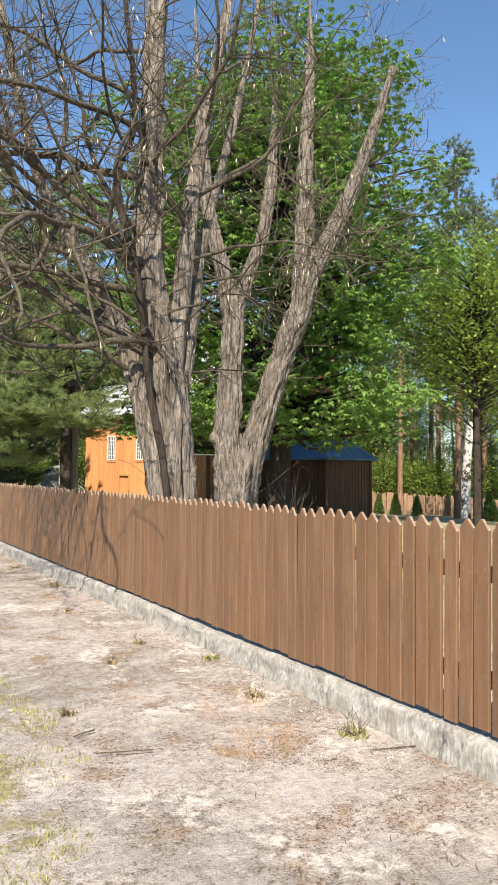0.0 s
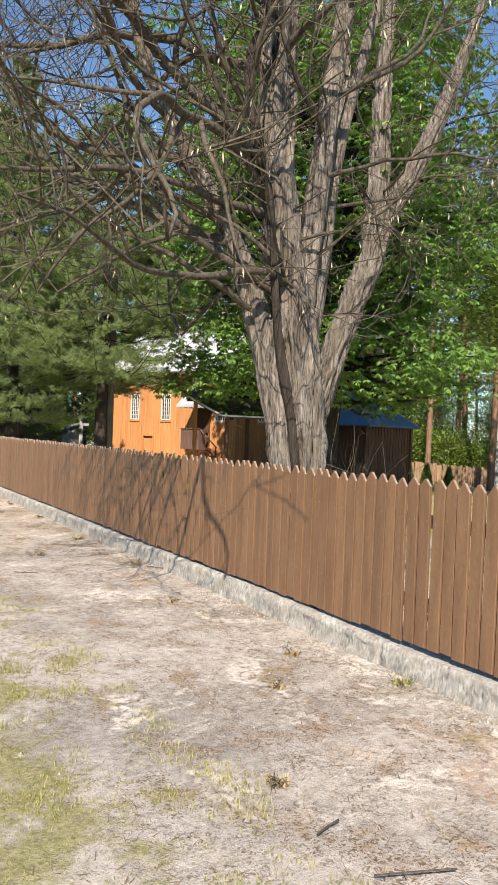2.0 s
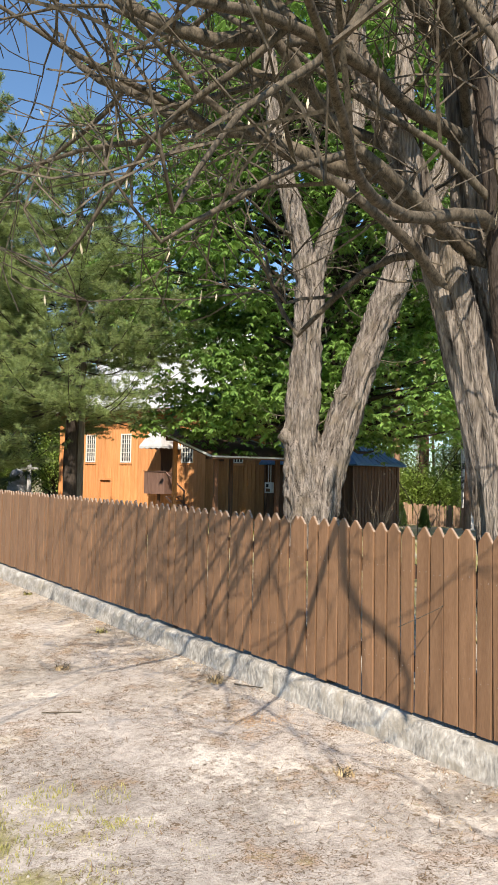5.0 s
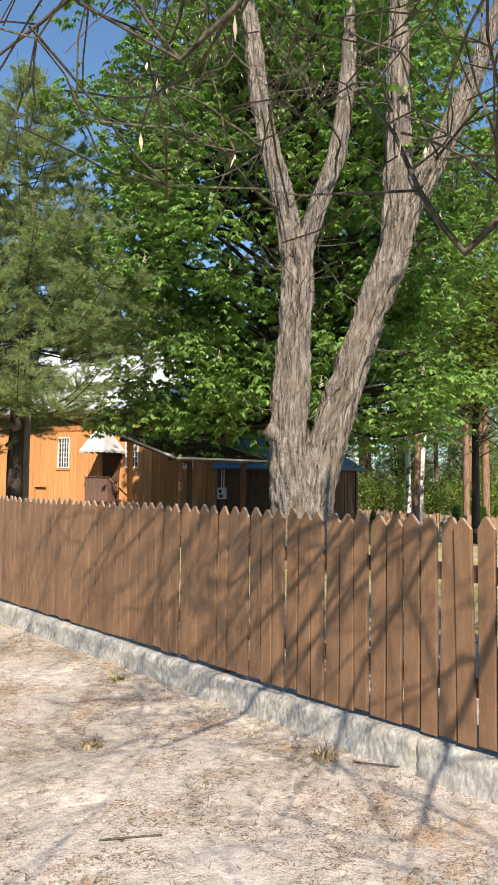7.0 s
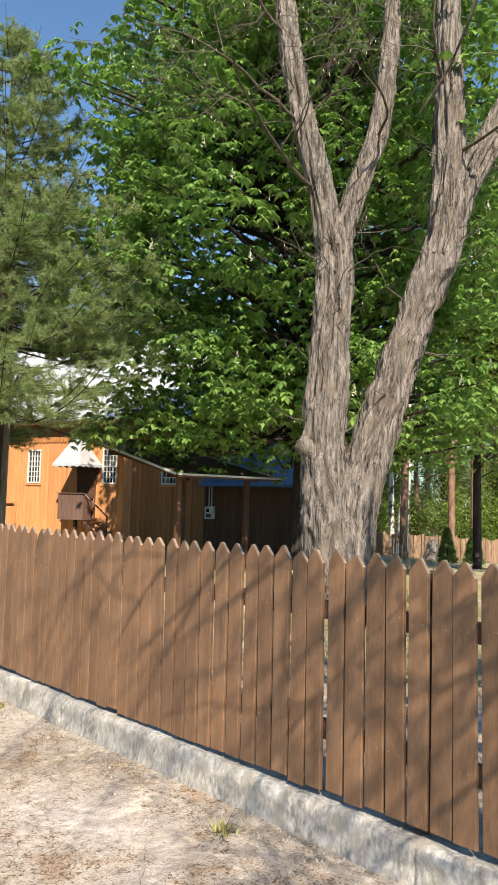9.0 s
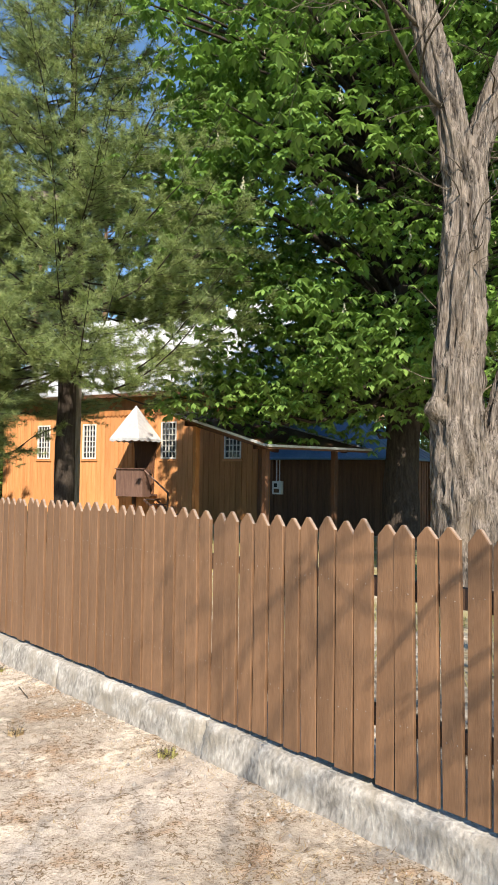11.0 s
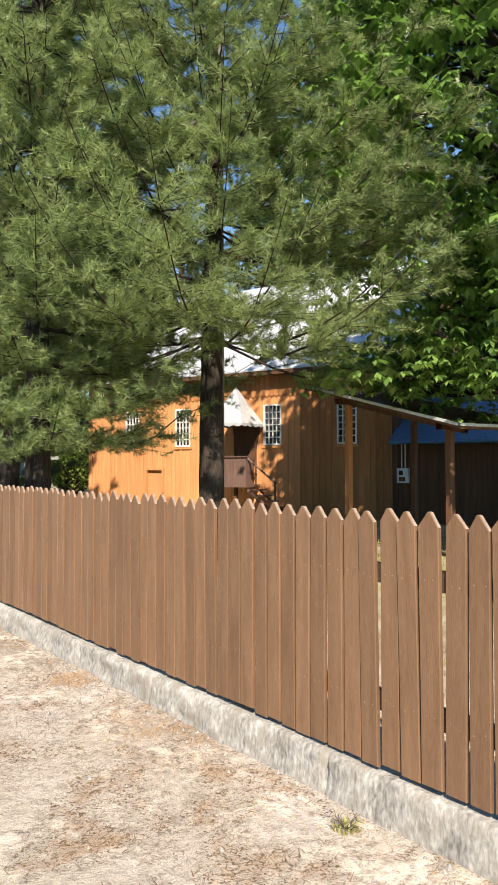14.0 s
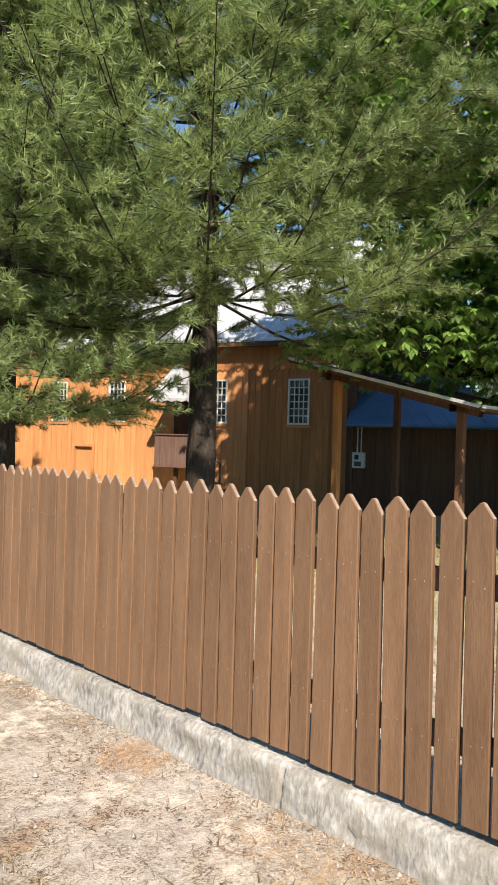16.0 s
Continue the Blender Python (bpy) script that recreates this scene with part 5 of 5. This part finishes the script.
def verge_growth():
    rnd = random.Random(21)
    spots = []
    while len(spots) < 1500:
        x, y = rnd.uniform(-3.2, 0.35), rnd.uniform(-7.5, 3.2)
        n = noise.noise(Vector((x * 1.1, y * 1.1, 3.0))) + 0.35 * noise.noise(Vector((x * 4, y * 4, 9)))
        if n + 0.3 * (0.25 - x) > 0.05:
            spots.append((x, y, rnd.uniform(0.5, 1.2)))
    v, f = blades(rnd, spots, 56, 0.032, 0.12, 0.0026, 0.9)
    tagged(put("grass", mesh_of("grass", v, f, GRASS)), "short yellowish-green grass in patches on the sandy verge", "grass", kind="stuff")
    spots = []
    while len(spots) < 2600:
        x, y = rnd.uniform(-2.6, 4.5), rnd.uniform(-6.5, 18) if len(spots) < 1200 else rnd.uniform(4.5, 17)
        n = noise.noise(Vector((x * 0.8, y * 0.8, 13.0))) + 0.4 * noise.noise(Vector((x * 3, y * 3, 5)))
        if n + 0.12 * (x - 0.5) > 0.08:
            spots.append((x, y, rnd.uniform(0.5, 1.3)))
    v, f = blades(rnd, spots, 16, 0.05, 0.12, 0.0018, 1.5)
    tagged(put("dry_grass", mesh_of("dry_grass", v, f, DRY)), "flattened dead straw-coloured grass and needles on the sand", "dry grass", kind="stuff")
    # matted patches of straw
    for x, y, size in ((1.18, -1.53, 0.17), (1.56, -2.08, 0.22), (1.39, -2.70, 0.27), (1.13, -1.54, 0.17), (1.67, 2.86, 0.22), (2.01, 13.16, 0.27), (2.03, 14.28, 0.17)):
        spots = []
        for _ in range(34):
            a, q = rnd.uniform(0, 6.28), size * math.sqrt(rnd.random())
            spots.append((x + q * math.cos(a) * 1.3, y + q * math.sin(a), rnd.uniform(0.6, 1.3)))
        v, f = blades(rnd, spots, 22, 0.06, 0.07, 0.0022, 1.6)
        tagged(put("straw_patch", mesh_of("straw_patch", v, f, STRAW)), "matted patch of orange-brown dead straw on the sand", "straw", "straw on the track", kind="stuff")
    # lawn behind the fence, seen through the gaps
    spots = [(rnd.uniform(4.5, 12.0), rnd.uniform(-4, 24), rnd.uniform(0.7, 1.5)) for _ in range(1500)]
    v, f = blades(rnd, spots, 14, 0.09, 0.3, 0.004, 0.7)
    tagged(put("lawn_grass", mesh_of("lawn_grass", v, f, GRASS)), "rough green grass of the churchyard", "grass", kind="stuff")


verge_growth()


def weed(x, y, s, seed, mat, dry=False):
    rnd = random.Random(seed)
    t = thing("weed", x, y, 0.0)
    tagged(t, "small dry brown weed tuft on the sand" if dry else "small dull green weed tuft on the sand", "weed", "weeds on the track")
    paths, tips = [], []
    for k in range(9):
        a = rnd.uniform(0, 6.28)
        grow(rnd, (0, 0, 0), (math.cos(a), math.sin(a), rnd.uniform(0.3, 1.2)), s * rnd.uniform(0.6, 1.1), 0.004, 1, paths, tips, 0.02, 0.3, 3, 0.0015)
    v, f = tubes(paths, 3)
    put("stalk_work", mesh_of("stalks", v, f, TWIG), t)
    v, f = blades(rnd, [(0, 0, s * 8)], 46, 0.06, 0.075, 0.006, 1.0)
    put("foliage", mesh_of("foliage", v, f, mat), t)


for k, (x, y, s, dry) in enumerate(((1.81, -1.94, 0.13, True), (1.95, -2.95, 0.17, False), (0.48, -1.63, 0.1, True), (1.2, -0.5, 0.09, True), (1.7, 0.07, 0.1, True), (1.55, 1.99, 0.1, True),
                                    (1.9, 6.2, 0.12, False), (2.02, 9.0, 0.1, False), (1.95, 4.0, 0.12, True), (2.0, 11.4, 0.1, False), (1.0, 5.0, 0.1, True), (0.7, 8.2, 0.1, True), (1.5, 9.9, 0.08, True), (2.03, -0.8, 0.11, False))):
    weed(x, y, s, 40 + k, GRASS if not dry else DRY, dry)


def litter():
    """Fallen sticks and small stones on the track."""
    rnd = random.Random(14)
    for k in range(14):
        x, y = rnd.uniform(-0.6, 2.05), rnd.uniform(-4.5, 14.5)
        ln = rnd.uniform(0.1, 0.4)
        paths, tips = [], []
        grow(rnd, (0, 0, 0), (1, rnd.uniform(-0.2, 0.2), 0), ln, rnd.uniform(0.003, 0.007), 0, paths, tips, 0, 0.1)
        flat = [[(Vector((p.x, p.y, abs(p.z) * 0.2)), r) for p, r in q] for q in paths]
        v, f = tubes(flat, 5)
        s = put("stick", mesh_of("stick", v, f, TWIG), None, pose(x, y, 0.012, 0, 0, rnd.uniform(0, 360)))
        tagged(s, "thin fallen dry stick on the sand", "stick", "fallen sticks")
    verts, faces = [], []
    for k in range(2600):
        x, y = rnd.uniform(-1.5, 2.14), rnd.uniform(-6.5, 16)
        if rnd.random() < 0.5:
            x = 2.14 - abs(rnd.gauss(0, 0.16))
        r = rnd.uniform(0.004, 0.013) * (1.7 if rnd.random() < 0.06 else 1)
        o = len(verts)
        a0 = rnd.uniform(0, 6.28)
        verts += [(x + r * math.cos(a0 + i * 1.257) * rnd.uniform(0.7, 1.2), y + r * math.sin(a0 + i * 1.257) * rnd.uniform(0.7, 1.2), 0.0) for i in range(5)] + [(x, y, r * rnd.uniform(0.5, 1.0) + 0.006)]
        faces += [(o + i, o + (i + 1) % 5, o + 5) for i in range(5)]
    tagged(put("pebbles", mesh_of("pebbles", verts, faces, PEBBLE)), "scattered small grey pebbles and plaster crumbs", "pebbles", kind="stuff")
    verts, faces = [], []
    for k in range(16000):
        x, y = rnd.uniform(-1.5, 2.14), rnd.uniform(-6.5, 16)
        if noise.noise(Vector((x * 1.0, y * 1.0, 31))) < rnd.uniform(-0.5, 0.35):
            continue
        ln, a = rnd.uniform(0.012, 0.035), rnd.uniform(0, 6.28)
        c, s = math.cos(a), math.sin(a)
        w = rnd.uniform(0.0012, 0.004)
        z = 0.012 + rnd.uniform(0, 0.012)
        o = len(verts)
        verts += [(x - c * ln - s * w, y - s * ln + c * w, z - 0.01), (x - c * ln + s * w, y - s * ln - c * w, z - 0.01), (x + c * ln, y + s * ln, z + 0.008)]
        faces.append((o, o + 1, o + 2))
    tagged(put("leaf_litter", mesh_of("leaf_litter", verts, faces, LITTER)), "dead brown needles and leaf crumbs on the sand", "leaf litter", kind="stuff")


LITTER = leaf_material("dead_needle", (0.07, 0.045, 0.025), (0.3, 0.2, 0.12), 0.1, 0.9)
litter()

# ---- picket fence, last of the large pieces ----


def picket_mesh(seed, low=False):
    rnd = random.Random(seed)
    w, t, h = 0.105 + rnd.uniform(-0.006, 0.006), 0.022, 1.2
    sh = 0.06 + rnd.uniform(-0.01, 0.008)
    c = rnd.uniform(-0.006, 0.006)
    out = [(-w / 2, 0), (w / 2, 0), (w / 2 + rnd.uniform(-0.002, 0.002), h * 0.5), (w / 2, h - sh), (c + 0.009, h - 0.003), (c, h), (c - 0.009, h - 0.003),
           (-w / 2, h - sh), (-w / 2 + rnd.uniform(-0.002, 0.002), h * 0.5)]
    bm = bmesh.new()
    f = [bm.verts.new((-t / 2, y, z)) for y, z in out]
    b = [bm.verts.new((t / 2, y, z)) for y, z in out]
    n = len(out)
    bm.faces.new(f[::-1])
    bm.faces.new(b)
    for k in range(n):
        face = bm.faces.new((f[k], f[(k + 1) % n], b[(k + 1) % n], b[k]))
        if 3 <= k <= 6:
            face.material_index = 1
    bmesh.ops.recalc_face_normals(bm, faces=bm.faces[:])
    if not low:
        bmesh.ops.bevel(bm, geom=[e for e in bm.edges if abs(e.verts[0].co.x - e.verts[1].co.x) < 1e-6 and e.verts[0].co.x < 0], offset=0.0035, segments=1, affect="EDGES")
    if not low:
        for z in (0.3, 0.9):
            for side in (-0.025, 0.025):
                p = Vector((-t / 2 - 0.002, side + rnd.uniform(-0.008, 0.008), z + rnd.uniform(-0.015, 0.015)))
                tip = bm.verts.new(p)
                ring = [bm.verts.new((-t / 2 + 0.001, p.y + 0.0045 * math.cos(k * 1.257), p.z + 0.0045 * math.sin(k * 1.257))) for k in range(5)]
                for k in range(5):
                    bm.faces.new((ring[k], tip, ring[(k + 1) % 5])).material_index = 2
    me = bpy.data.meshes.new("picket")
    bm.to_mesh(me)
    bm.free()
    me.materials.append(PICKET)
    me.materials.append(TIP)
    me.materials.append(NAIL)
    return me


def make_fence():
    fence = thing("picket_fence", FENCE_X, 8.0)
    tagged(fence, "brown-stained wooden picket fence with pointed tops on a low wall", "fence")
    kinds = [picket_mesh(k) for k in range(12)]
    far = picket_mesh(77, True)
    rnd = random.Random(5)
    y, count = -9.2, 0
    while y < 26.5 and count < 300:
        m = pose(rnd.uniform(-0.004, 0.004), y - 8.0, 0.225 + rnd.uniform(-0.012, 0.012), rnd.gauss(0, 0.4), rnd.uniform(-0.3, 0.3), rnd.uniform(-1.2, 1.2))
        put("picket", kinds[rnd.randrange(12)], fence, m)
        y += 0.1205 + rnd.uniform(-0.004, 0.004) + (0.01 if rnd.random() < 0.06 else 0)
        count += 1
    verts, faces = [], []
    base = [v.co.copy() for v in far.vertices]
    polys = [tuple(p.vertices) for p in far.polygons]
    for lo, hi in ((y, 58.0), (-14.0, -9.25)):
        yy = lo
        while yy < hi:
            o = len(verts)
            verts += [(v.x, v.y + yy - 8.0, v.z + 0.225 + rnd.uniform(-0.01, 0.01)) for v in base]
            faces += [tuple(o + i for i in p) for p in polys]
            yy += 0.1205
    tagged(put("far_pickets", mesh_of("far_pickets", verts, faces, PICKET), fence), kind="stuff")
    for z in (0.52, 1.12):
        part("rail", box_bm([(0.012, 0.06, -22.0, 50.0, z - 0.045, z + 0.045)]), RAIL, fence)
    for k in range(31):
        part("post", box_bm([(0.061, 0.14, -0.045, 0.045, 0.0, 1.2)]), RAIL, fence, m=pose(0, -21.5 + 2.35 * k, 0.15))


make_fence()
